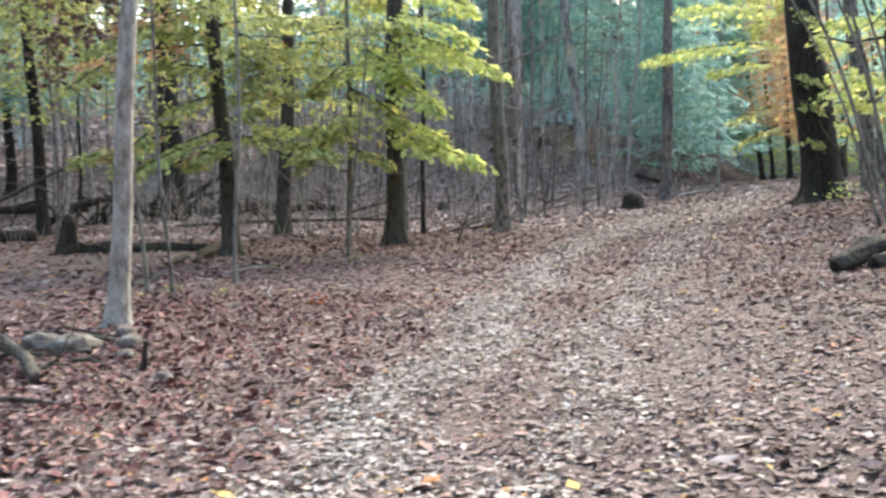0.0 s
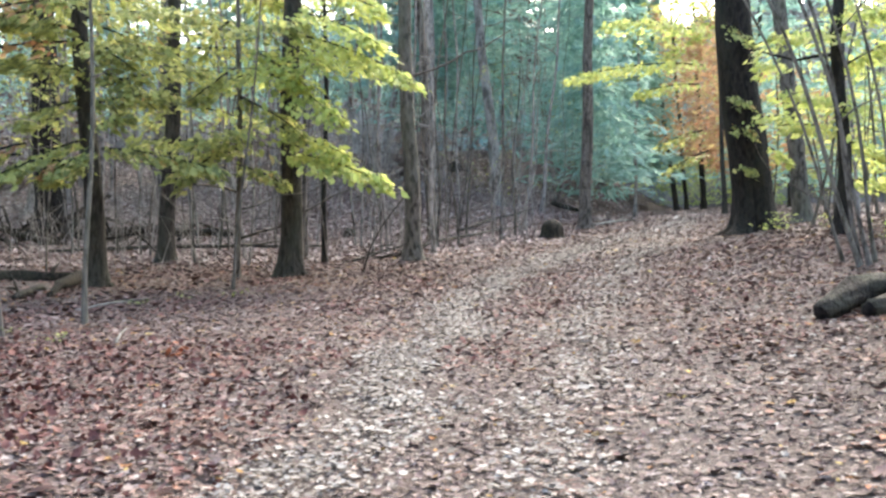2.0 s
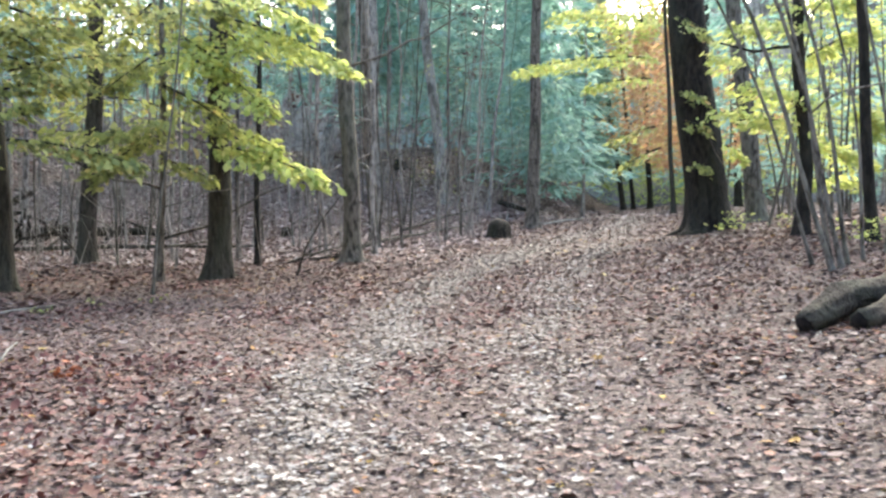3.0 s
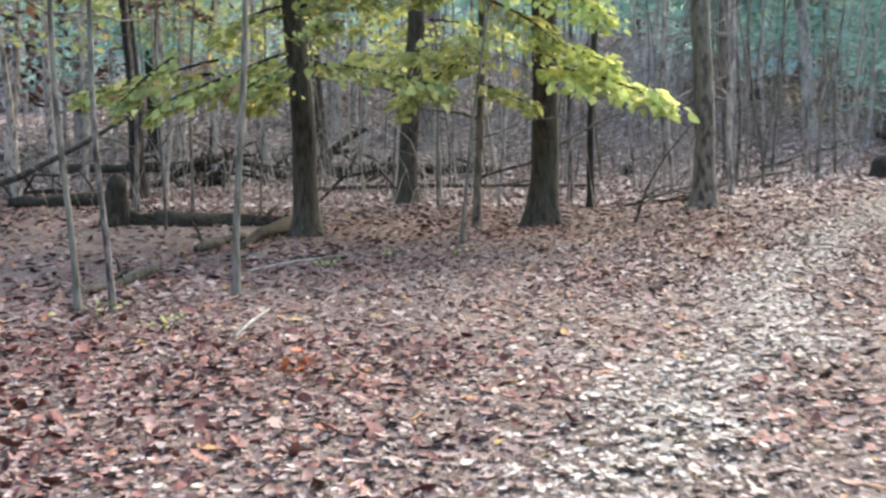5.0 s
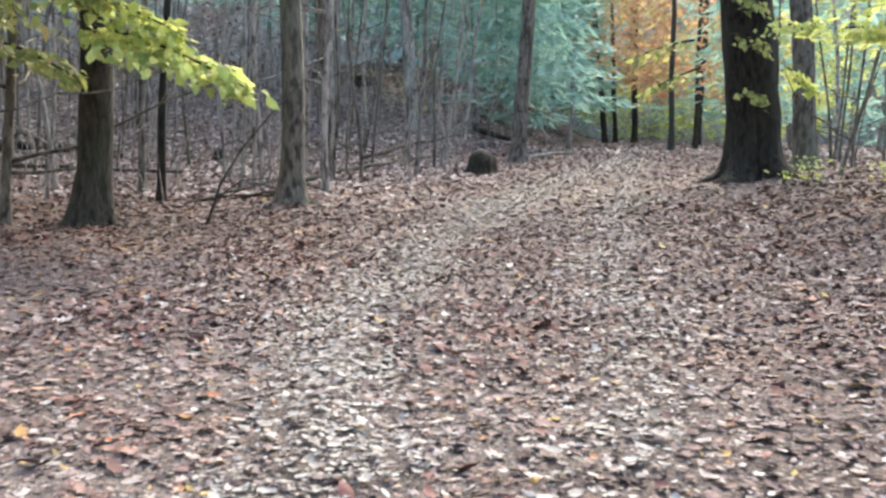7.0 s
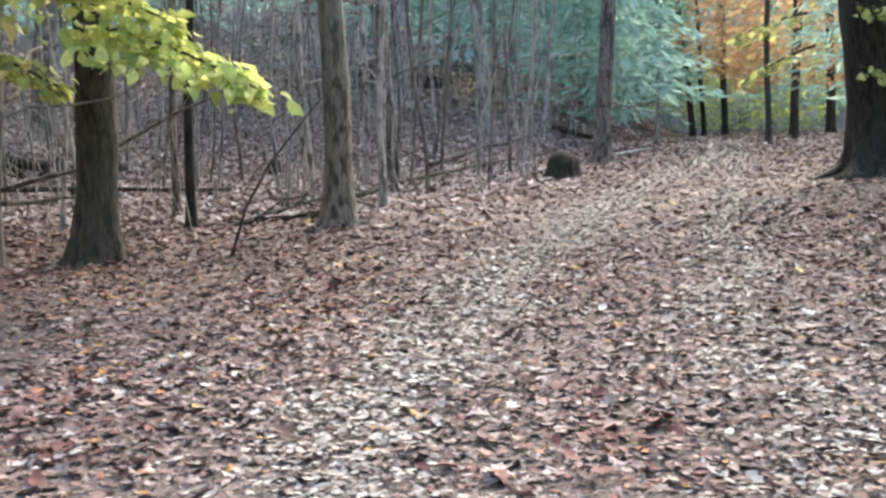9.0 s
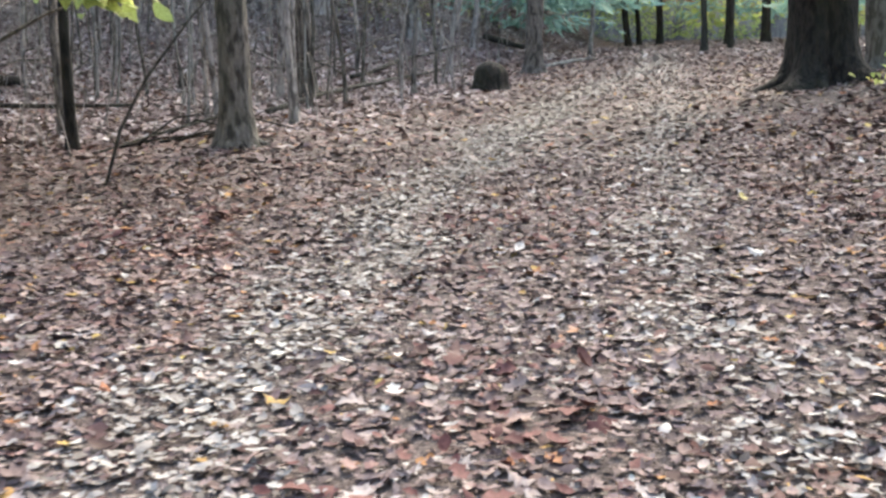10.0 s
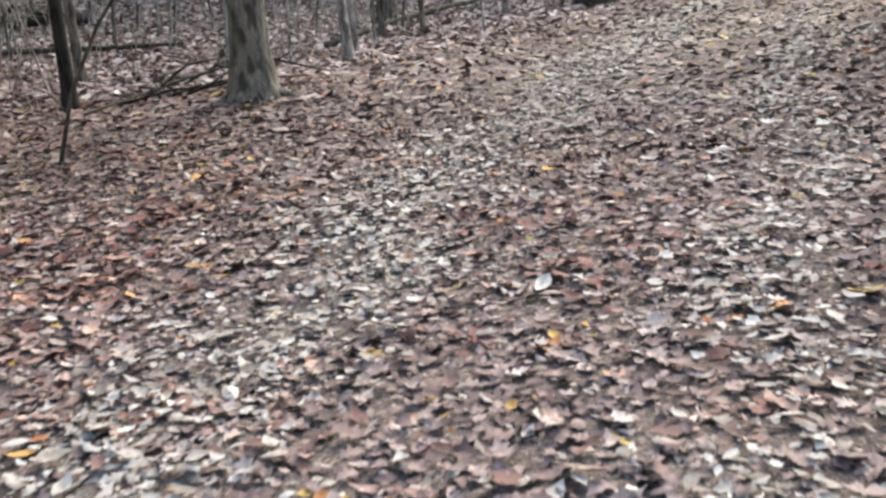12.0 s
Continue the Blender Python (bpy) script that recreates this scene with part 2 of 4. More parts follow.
def leaf_cloud(name, places, sizes, mat, yaw, pitch, roll, shapes, parent=None):
    """Many leaves in one mesh. shapes: (outline, fold, curl) variants dealt out in turn."""
    V, F, o = [], [], 0
    for k, s in enumerate(shapes):
        pick = slice(k, None, len(shapes))
        p = places[pick]
        if not len(p):
            continue
        tv, tf = leaf_template(*s)
        m = turns(yaw[pick], pitch[pick], roll[pick])
        v = np.einsum("nij,vj->nvi", m, tv) * sizes[pick][:, None, None] + p[:, None, :]
        V.append(v.reshape(-1, 3))
        F.append((tf[None] + (np.arange(len(p)) * len(tv))[:, None, None]).reshape(-1, 3) + o)
        o += len(p) * len(tv)
    V, F = np.concatenate(V), np.concatenate(F)
    me = bpy.data.meshes.new(name)
    me.vertices.add(len(V))
    me.vertices.foreach_set("co", V.ravel())
    me.loops.add(len(F) * 3)
    me.loops.foreach_set("vertex_index", F.ravel())
    me.polygons.add(len(F))
    me.polygons.foreach_set("loop_start", np.arange(len(F)) * 3)
    me.update(calc_edges=True)
    me.materials.append(mat)
    ob = new(name, me)
    if parent:
        ob.parent = parent
        ob.matrix_parent_inverse = parent.matrix_world.inverted()
    return ob


# ---- ground ----
def axis(lo, hi, near_lo, near_hi, fine, coarse):
    return np.unique(np.concatenate([np.arange(lo, near_lo, coarse), np.arange(near_lo, near_hi, fine), np.arange(near_hi, hi + 1, coarse)]).round(3))


gx, gy = axis(-600, 600, -64, 18, 0.45, 14), axis(-300, 900, -6, 70, 0.4, 14)
GX, GY = np.meshgrid(gx, gy)
gv = np.stack([GX, GY, height(GX, GY)], -1).reshape(-1, 3)
nx = len(gx)
gi = (np.arange(len(gy) - 1)[:, None] * nx + np.arange(nx - 1)).ravel()
ground = tagged(part("ground", gv.tolist(), np.stack([gi, gi + 1, gi + nx + 1, gi + nx], -1).tolist(), SOIL), "brown woodland floor of leaf mould under fallen leaves", "ground", kind="structure")


# ---- trees ----
def trunk_line(x, y, r, lx, ly, tall, wob=0.02, z0=-0.2, bend=0.0):
    pts, rad = [], []
    z = z0
    ph = x * 1.7 + y
    while z < tall:
        g = max(z, 0)
        pts.append((x + lx * g + wob * math.sin(1.1 * g + ph) * min(g, 1.5) + bend * g * g, y + ly * g + wob * math.cos(0.9 * g + ph) * min(g, 1.5), float(height(x, y)) + z))
        rad.append(r * (1 - 0.55 * g / tall) * (1 + 0.55 * math.exp(-max(z, -0.1) / 0.22)))
        z += 0.12 if z < 0.7 else (0.45 if r > 0.06 else 0.6)
    return pts, rad


def tree(x, y, r, lx=0.0, ly=0.0, tall=13.0, mat=None, label="", limbs=0, name="tree", group="", lobes=0.0, limb_from=2.0, bend=0.0, wob=0.02):
    t = thing(name, x, y, label, "tree" if name == "tree" else name.replace("_", " "), group)
    pts, rad = trunk_line(x, y, r, lx, ly, tall, wob, bend=bend)
    sides = 28 if r > 0.3 else 18 if r > 0.12 else 8
    f = (lambda k, th: 1 + lobes * max(0, math.exp(-max(0, pts[k][2] - pts[2][2]) / 0.5)) * math.cos(5 * th + x) ** 3) if lobes else None
    part("trunk", *tube(pts, rad, sides, 0.10 if r > 0.1 else 0.05, lobes=f), mat, t)
    rng = random.Random(int(x * 100 + y * 37))
    for _ in range(limbs):
        k = rng.randrange(len(pts) // 5, len(pts))
        if pts[k][2] - pts[0][2] < limb_from:
            continue
        a, n = rng.uniform(0, 6.28), rng.randint(5, 8)
        p, line = Vector(pts[k]), []
        step, rise = rng.uniform(0.15, 0.42), rng.uniform(-0.05, 0.5)
        for i in range(n):
            line.append(p.copy())
            a += rng.uniform(-0.35, 0.35)
            p += Vector((math.cos(a), math.sin(a), rise + rng.uniform(-0.25, 0.25))) * step
        r0 = min(rad[k] * 0.45, 0.035)
        part("limb", *tube(line, [r0 * (1 - 0.8 * i / n) + 0.003 for i in range(n)], 5), mat, t)
    return t


# the trees beside the path
tree_a = tree(-3.66, 7.25, 0.118, 0.081, 0.016, 11, BARK_LICHEN, "slender tree with blotched pale grey bark beside the path", 0)
tree_b = tree(-6.45, 17.11, 0.185, -0.043, -0.01, 13, BARK_MID, "straight dark-barked tree with low leafy branches", 3, bend=0.0)
tree_c = tree(-7.41, 22.81, 0.20, 0.052, 0.012, 13, BARK_MID, "dark-barked tree standing in fallen leaves", 3)
tree_e = tree(-3.31, 18.84, 0.215, 0.018, 0.004, 14, BARK_MID, "stout dark-barked tree with yellow-green lower branches", 2, lobes=0.12)
tree_f = tree(-1.24, 21.25, 0.175, -0.024, -0.002, 14, BARK_BROWN, "mossy grey-brown tree at the edge of the path", 2, lobes=0.1)
tree_g = tree(2.71, 37.03, 0.225, 0.028, 0.002, 17, BARK_BROWN, "tall straight grey-brown tree with a flared foot", 2, lobes=0.15)
tree_h = tree(6.85, 26.5, 0.53, -0.095, -0.003, 18, BARK_DARK, "massive dark leaning tree with flaring roots beside the path", 0, lobes=0.28)
tree_hb = tree(8.5, 28.6, 0.25, -0.10, -0.006, 15, BARK_GREY, "grey-barked tree behind the massive dark tree", 3)
tree(-16.0, 25.2, 0.20, -0.041, -0.017, 12, BARK_DARK, "dark slim tree among fallen branches", 3)
tree(-16.27, 34.5, 0.55, -0.031, -0.007, 16, BARK_DARK, "broad dark old tree deep in the woods", 1, lobes=0.2)
tree(-13.7, 38.2, 0.348, 0.057, 0.013, 16, BARK_GREY, "broad grey tree deep in the woods", 2)
tree(-19.5, 39.5, 0.36, 0.022, 0.004, 15, BARK_HAZED, "grey-brown tree deep in the woods", 2)
for x, y, r, lx in ((-27.07, 39.95, 0.25, 0.01), (-20.27, 34.32, 0.07, 0.05)):
    tree(x, y, r, lx, 0.0, 12, BARK_DARK, "dark slim tree among dead wood under the trees", 3, limb_from=1.2, wob=0.04)
tree_d = tree(-4.33, 18.68, 0.064, 0.022, 0.005, 9, BARK_BROWN, "thin straight young tree with twiggy side shoots", 8, limb_from=0.8)
tree_df = tree(-3.61, 16.21, 0.027, 0.104, 0.024, 5, BARK_BROWN, "thin brown leaning sapling", 5, "sapling", limb_from=0.8)
tree(-3.28, 21.62, 0.066, 0.012, 0.003, 9, BARK_DARK, "thin dark young tree", 6, limb_from=0.8)
tree(-4.17, 23.52, 0.057, -0.011, -0.001, 9, BARK_BROWN, "thin brown young tree", 6, limb_from=0.8)
tree(-1.94, 30.07, 0.15, -0.047, -0.011, 13, BARK_BROWN, "slim grey-brown tree in the thicket", 4)
tree(0.09, 30.26, 0.052, 0.027, 0.002, 10, BARK_GREY, "thin pale young tree near the path", 6, limb_from=0.8)
for x, y, r, lx in ((-4.08, 11.67, 0.034, 0.03), (-5.04, 10.65, 0.03, -0.065), (-4.59, 10.58, 0.028, -0.066)):
    tree(x, y, r, lx, 0.01, 7, BARK_GREY, "thin smooth grey sapling rising from fallen leaves", 3, "sapling", "saplings at the wood's edge", limb_from=2.0, wob=0.03)
for x, y, r, lx in ((-9.4, 17.6, 0.022, -0.02), (-10.9, 20.4, 0.035, 0.03), (-8.2, 18.6, 0.018, 0.03), (-13.5, 22.0, 0.05, -0.02)):
    tree(x, y, r, lx, 0.0, 8, BARK_BROWN, "thin grey-brown sapling rising from fallen leaves", 3, "sapling", "saplings at the wood's edge", limb_from=1.2, wob=0.03)
for x, y, r, lx in ((-1.32, 25.33, 0.05, -0.009), (-2.46, 29.81, 0.072, 0.007), (0.63, 35.09, 0.05, 0.077), (-0.57, 51.85, 0.095, -0.006), (-1.71, 35.83, 0.053, -0.015), (-2.62, 25.07, 0.036, 0.0),
                    (-5.77, 23.8, 0.045, -0.138), (-8.75, 32.66, 0.05, 0.014), (-2.45, 25.04, 0.05, -0.053), (-1.22, 24.61, 0.06, -0.018), (1.0, 43.4, 0.087, 0.103), (5.19, 48.28, 0.087, 0.031), (-4.9, 21.3, 0.03, 0.05)):
    tree(x, y, r, lx, 0.0, 10, BARK_HAZED, "thin bare young tree in the brown thicket", 6, "sapling", "young trees in the thicket", limb_from=0.7, wob=0.04)
tree(-4.03, 45.51, 0.308, 0.004, 0, 17, BARK_HAZED, "dark straight tree behind the thicket", 2)
for x, y, r, lx in ((9.42, 70.3, 0.19, -0.13), (10.25, 72.0, 0.15, -0.07), (11.13, 70.0, 0.2, -0.04), (9.35, 48.6, 0.12, -0.03), (10.95, 51.6, 0.10, -0.016), (13.2, 62.0, 0.22, 0.02), (16.0, 66.0, 0.25, -0.03)):
    tree(x, y, r, lx, 0.0, 14, BARK_MID, "dark slim leaning tree at the bend of the path", 3, group="trees at the bend")
tree_r1 = tree(7.28, 19.85, 0.135, 0.013, 0.001, 12, BARK_DARK, "dark crooked tree among leaning saplings", 4, wob=0.07)
tree_r2 = tree(7.45, 16.56, 0.095, -0.046, -0.003, 12, BARK_DARK, "dark slim tree among leaning saplings", 4)
for x, y, r, lx, bend in ((5.94, 13.52, 0.034, -0.26, -0.022), (6.10, 13.68, 0.032, -0.18, -0.022), (6.0, 13.75, 0.032, -0.12, -0.02), (6.24, 13.9, 0.028, -0.12, -0.016), (5.97, 14.5, 0.024, -0.28, -0.02),
                          (6.5, 14.1, 0.022, -0.05, -0.02), (6.9, 14.4, 0.026, 0.03, -0.03)):
    tree(x, y, r, lx, -0.02, 7, BARK_GREY, "thin grey arching sapling in a leaning clump", 2, "sapling", "leaning clump of saplings", limb_from=1.6, bend=bend, wob=0.05)


# Unseen trunks, added to carry crowns that shade the path's right side.
for x, y, r in ((9.6, 11.5, 0.16), (9.2, 4.5, 0.14), (10.0, -2.5, 0.18)):
    tree(x, y, r, -0.03, 0.0, 11, BARK_DARK, "dark slim unseen tree added under a shading crown", 3, limb_from=3.0)



def roots(owner, x, y, r, count, reach, mat, turn=0.0):
    """Flaring roots at the foot of a tree, running into the ground."""
    for k in range(count):
        a = turn + 2 * math.pi * k / count + 0.35 * math.sin(7.0 * k + x)
        line = []
        for u, h in ((0.55, 0.42), (0.95, 0.2), (1.35, 0.07), (1.35 + reach * 0.5, 0.02), (1.35 + reach, -0.05)):
            px, py = x + r * u * math.cos(a + 0.12 * u), y + r * u * math.sin(a + 0.12 * u)
            line.append((px, py, float(height(px, py)) + h * r * 1.6))
        part("root", *tube(line, [r * 0.34, r * 0.28, r * 0.2, r * 0.13, r * 0.05], 8, 0.2), mat, owner)


roots(tree_h, 6.85, 26.5, 0.53, 7, 0.9, BARK_DARK)
roots(tree_e, -3.31, 18.84, 0.24, 6, 0.6, BARK_MID, 0.4)
roots(tree_f, -1.24, 21.25, 0.19, 5, 0.8, BARK_BROWN, 0.9)
roots(tree_g, 2.71, 37.03, 0.26, 5, 0.8, BARK_BROWN, 0.2)
roots(tree_b, -6.45, 17.11, 0.2, 5, 0.5, BARK_MID, 0.7)
roots(tree_c, -7.41, 22.81, 0.21, 5, 0.5, BARK_MID, 0.1)
roots(tree_a, -3.66, 7.25, 0.13, 5, 0.7, BARK_LICHEN, 0.5)

# ---- far woods ----
def far_stems(name, count, x0, x1, y0, y1, r0, r1, tall, mat, label, seed, keep_path=3.0, sway=0.07):
    rng = random.Random(seed)
    pieces = []
    while len(pieces) < count:
        x, y = rng.uniform(x0, x1), rng.uniform(y0, y1)
        if abs(x - float(centre(y))) < keep_path + 0.03 * y:
            continue
        r = rng.uniform(r0, r1) if rng.random() < 0.8 else rng.uniform(r1, r1 * 2.2)
        lx, ly, ht = rng.gauss(0, sway), rng.gauss(0, 0.05), tall * rng.uniform(0.6, 1.15)
        z, n = float(height(x, y)) - 0.1, 5
        ph = rng.uniform(0, 6)
        pts = [(x + lx * ht * i / n + 0.12 * math.sin(ph + i * 1.4), y + ly * ht * i / n, z + ht * i / n) for i in range(n + 1)]
        pieces.append(tube(pts, [r * (1.15 if i == 0 else 1 - 0.7 * i / n) for i in range(n + 1)], 6 if r > 0.06 else 4, close=False))
        for _ in range(rng.randint(0, 3)):
            i = rng.randint(1, n - 1)
            p, a = Vector(pts[i]), rng.uniform(0, 6.28)
            q = p + Vector((math.cos(a), math.sin(a), rng.uniform(0.1, 1.0))) * rng.uniform(0.5, 1.8)
            pieces.append(tube([p, (p + q) / 2 + Vector((0, 0, rng.uniform(-0.1, 0.15))), q], [r * 0.35, r * 0.25, r * 0.1], 3, close=False))
    return tagged(part(name, *joined(pieces), mat), label, "woods", kind="stuff")


far_stems("thicket", 460, -16, 3.5, 24, 52, 0.008, 0.02, 6.0, BARK_HAZED, "dense thicket of thin bare grey-brown saplings", 3, 2.6, 0.13)


def poles(count, x0, x1, y0, y1, r0, r1, tall, mat, label, seed, keep_path, sway, group, twigs=3):
    """Young trees standing each on its own, with a trunk and a few bare twigs."""
    rng = random.Random(seed)
    done = 0
    while done < count:
        x, y = rng.uniform(x0, x1), rng.uniform(y0, y1)
        if abs(x - float(centre(y))) < keep_path + 0.03 * y:
            continue
        done += 1
        r = rng.uniform(r0, r1)
        tree(x, y, r, rng.gauss(0, sway), rng.gauss(0, 0.04), tall * rng.uniform(0.65, 1.15), mat, label, twigs, "sapling", group, limb_from=0.6, bend=rng.gauss(0, 0.004), wob=rng.uniform(0.02, 0.07))


poles(26, -12, 2.5, 24.5, 44, 0.02, 0.045, 9.0, BARK_BROWN, "tall slim brown sapling standing in the thicket", 41, 3.0, 0.06, "brown saplings in the thicket")
poles(26, -12, 2.5, 24, 42, 0.014, 0.032, 9.0, BARK_PALE, "slender pale grey sapling standing in the thicket", 42, 3.0, 0.06, "pale saplings in the thicket")
poles(16, -14, -4.5, 22, 32, 0.012, 0.03, 6.0, BARK_BROWN, "thin brown sapling under the yellow-leaved trees", 43, 3.0, 0.09, "brown saplings under the trees")
poles(20, 7.5, 13, 17, 32, 0.015, 0.04, 7.0, BARK_BROWN, "thin brown sapling beyond the leaning clump", 44, 2.0, 0.09, "saplings beyond the clump")
poles(16, -34, -15, 24, 44, 0.07, 0.17, 14.0, BARK_HAZED, "straight grey-brown tree deep in the woods", 45, 3.0, 0.04, "trees deep in the woods", 2)
far_stems("far_woods", 380, -60, 60, 38, 84, 0.04, 0.11, 15.0, BARK_HAZED, "far grey-brown woodland of bare trunks", 5, 4.0)
rng_b = random.Random(17)
brush = []
while len(brush) < 650:
    x, y = rng_b.uniform(-15, 1.0), rng_b.uniform(19, 42)
    if x - float(centre(y)) > -3.0 or (y < 23 and x > -3):
        continue
    p = Vector((x, y, float(height(x, y)) - 0.02))
    a, tall, lean_out = rng_b.uniform(0, 6.28), rng_b.uniform(0.4, 2.6), rng_b.uniform(0.05, 0.8)
    q = p + Vector((math.cos(a) * lean_out * tall * 0.35, math.sin(a) * lean_out * tall * 0.35, tall * 0.55))
    e = p + Vector((math.cos(a + 0.5) * lean_out * tall, math.sin(a + 0.5) * lean_out * tall, tall * rng_b.uniform(0.75, 1.0)))
    r = rng_b.uniform(0.004, 0.011)
    brush.append(tube([p, q, e], [r, r * 0.8, r * 0.3], 3, close=False))
tagged(part("brushwood", *joined(brush), BARK_HAZED), "tangle of thin bare grey-brown twigs under the trees", "brushwood", kind="stuff")
far_stems("side_woods", 170, -56, -15, 8, 46, 0.05, 0.16, 14.0, BARK_HAZED, "grey-brown woodland of bare trunks beside the path", 8)
far_stems("right_woods", 90, 11, 40, 12, 60, 0.05, 0.16, 14.0, BARK_HAZED, "grey-brown woodland beyond the leaning saplings", 9)

# ---- fallen leaves ----
def scatter(name, count, x0, x1, y0, y1, size, mat, label, shapes, where=None, tilt=0.35, lift=0.012, seed=1):
    g = np.random.default_rng(seed)
    x, y = g.uniform(x0, x1, count * 2), g.uniform(y0, y1, count * 2)
    if where is not None:
        ok = g.random(count * 2) < where(x, y)
        x, y = x[ok][:count], y[ok][:count]
    else:
        x, y = x[:count], y[:count]
    n = len(x)
    p = np.stack([x, y, height(x, y) + g.uniform(0.0, lift * 2.5, n)], -1)
    s = size * np.clip(g.lognormal(0, 0.33, n), 0.45, 2.0)
    slope = g.normal(0, tilt, n)
    return tagged(leaf_cloud(name, p, s, mat, g.uniform(0, 6.28, n), slope, g.normal(0, tilt, n), shapes), label, "leaves", kind="stuff")


def track(x, y, reach=1.0):
    """How trodden the ground is: two worn tracks along the path, which join beyond the big tree."""
    left = np.interp(y, (-6, 15, 17, 19.3, 23.4, 30, 38, 60, 95), (0.55, 0.6, 0.85, 1.2, 2.0, 3.4, 5.8, 9.8, 15))
    right = np.interp(y, (-6, 5, 10, 14, 17, 20.6, 26, 32, 38, 60, 95), (1.8, 1.9, 2.2, 2.5, 2.8, 3.4, 4.4, 5.2, 6.2, 9.9, 15))
    sway = 0.16 * np.sin(1.3 * y) + 0.10 * np.sin(3.1 * y + 1.0)
    worn = 0.86 + 0.24 * np.sin(2.3 * y + 1.9 * x) * np.sin(1.1 * y - 2.7 * x) + 0.2 * np.sin(5.1 * y + 4.3 * x)
    return worn * (np.exp(-((x - left - sway) / (0.40 * reach)) ** 2) + 0.55 * np.exp(-((x - right + sway) / (0.32 * reach)) ** 2))


def russet(x, y):
    d = x - centre(y)
    return np.clip(0.25 + 0.5 * ((d < -1.9) | (d > 1.0)) + 0.25 * np.sin(0.8 * x + 0.5 * y), 0.1, 1.0) * np.clip(1 - 0.8 * track(x, y), 0.1, 1)


def off_track(x, y):
    return np.clip(1.0 - 0.92 * track(x, y), 0.06, 1)


MAPLE = ((0.0, 0.0), (0.25, 0.36), (0.45, 0.20), (0.62, 0.34), (0.8, 0.12), (1.0, 0.0))
NEAR = ((OVATE, 0.22, 0.35), (MAPLE, 0.2, 0.4), (OVATE, -0.25, -0.4), (KITE, -0.3, 0.5), (MAPLE, 0.3, -0.35), (OVATE, 0.4, 0.8))
FLAT = ((KITE, 0.4, 0.5), (KITE, -0.4, -0.5))
scatter("leaf_litter", 52000, -5.5, 7.5, 1.0, 21, 0.062, LITTER, "brown and tan fallen leaves on the footpath", NEAR, off_track, 0.14, 0.008, seed=11)
scatter("russet_leaf_litter", 38000, -7, 9, 1.0, 23, 0.066, LITTER_RED, "russet fallen leaves beside the footpath", NEAR, russet, 0.16, 0.01, seed=12)
scatter("lobed_leaf_litter", 7000, -1.6, 5.4, 12.5, 20, 0.078, LITTER, "crumpled lobed oak leaves on the footpath", ((LOBED, 0.25, 0.6), (LOBED, -0.3, 0.9), (LOBED, 0.35, -0.5)), off_track, 0.14, 0.01, seed=28)
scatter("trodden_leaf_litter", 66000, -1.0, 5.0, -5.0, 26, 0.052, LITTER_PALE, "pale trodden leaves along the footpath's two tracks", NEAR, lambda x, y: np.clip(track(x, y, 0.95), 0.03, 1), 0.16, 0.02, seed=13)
scatter("wine_red_litter", 6000, -5.5, 0.2, 0.5, 10, 0.07, LITTER_WINE, "wine-red fallen leaves heaped at the path's edge", NEAR, lambda x, y: np.clip(1.3 - 0.32 * np.abs(x + 2.6) - 0.09 * np.abs(y - 4.0), 0.02, 1), 0.5, 0.02, seed=23)
scatter("wine_red_patches", 7000, -4.5, 6.5, 8, 20, 0.07, LITTER_WINE, "wine-red fallen leaves in patches along the footpath", NEAR, lambda x, y: np.clip(np.sin(1.3 * x + 0.7 * y) * np.sin(0.9 * y - 1.1 * x + 1.0) * 1.6 - 0.25, 0.02, 1) * np.clip(1 - 0.9 * track(x, y), 0.05, 1), 0.25, 0.02, seed=29)
scatter("leaf_crumbs", 70000, -3.5, 7.0, 2.0, 21, 0.038, LITTER, "broken crumbs of brown leaves on the footpath", FLAT, off_track, 0.3, 0.008, seed=21)
scatter("pale_leaf_crumbs", 44000, -1.5, 5.5, 0.5, 22, 0.036, LITTER_DUST, "pale crumbs of trodden leaves on the tracks", FLAT, lambda x, y: np.clip(track(x, y, 1.3), 0.12, 1), 0.25, 0.008, seed=22)
scatter("far_leaf_litter", 70000, -12, 12, 20, 46, 0.105, LITTER, "brown fallen leaves further along the woods", FLAT, off_track, 0.25, seed=14)
scatter("far_russet_litter", 26000, -12, 14, 18, 62, 0.12, LITTER_RED, "russet fallen leaves under the trees", FLAT, russet, 0.25, seed=15)
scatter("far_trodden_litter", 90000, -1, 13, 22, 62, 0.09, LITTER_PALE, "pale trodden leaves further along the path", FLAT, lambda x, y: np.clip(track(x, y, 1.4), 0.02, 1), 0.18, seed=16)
scatter("woodland_litter", 60000, -30, -4.5, 4, 36, 0.13, LITTER_RED, "russet and brown leaves on the floor of the woods", FLAT, lambda x, y: 1 - 0.6 * np.exp(-((x + 9) / 5) ** 2 - ((y - 17) / 5) ** 2), 0.25, seed=17)
scatter("bank_litter", 90000, -62, 2, 28, 68, 0.17, LITTER_HAZED, "pale brown fallen leaves on the rising bank", FLAT, None, 0.3, seed=24)
scatter("thicket_litter", 30000, -14, 1, 22, 46, 0.12, LITTER_HAZED, "pinkish leaves under the thicket, paled for haze", FLAT, lambda x, y: np.clip((centre(y) - x - 2.2) / 3, 0, 1), 0.3, 0.03, seed=26)
scatter("bend_litter", 26000, 0, 24, 44, 88, 0.17, LITTER_HAZED, "pale brown leaves round the bend of the path", FLAT, None, 0.25, 0.03, seed=27)
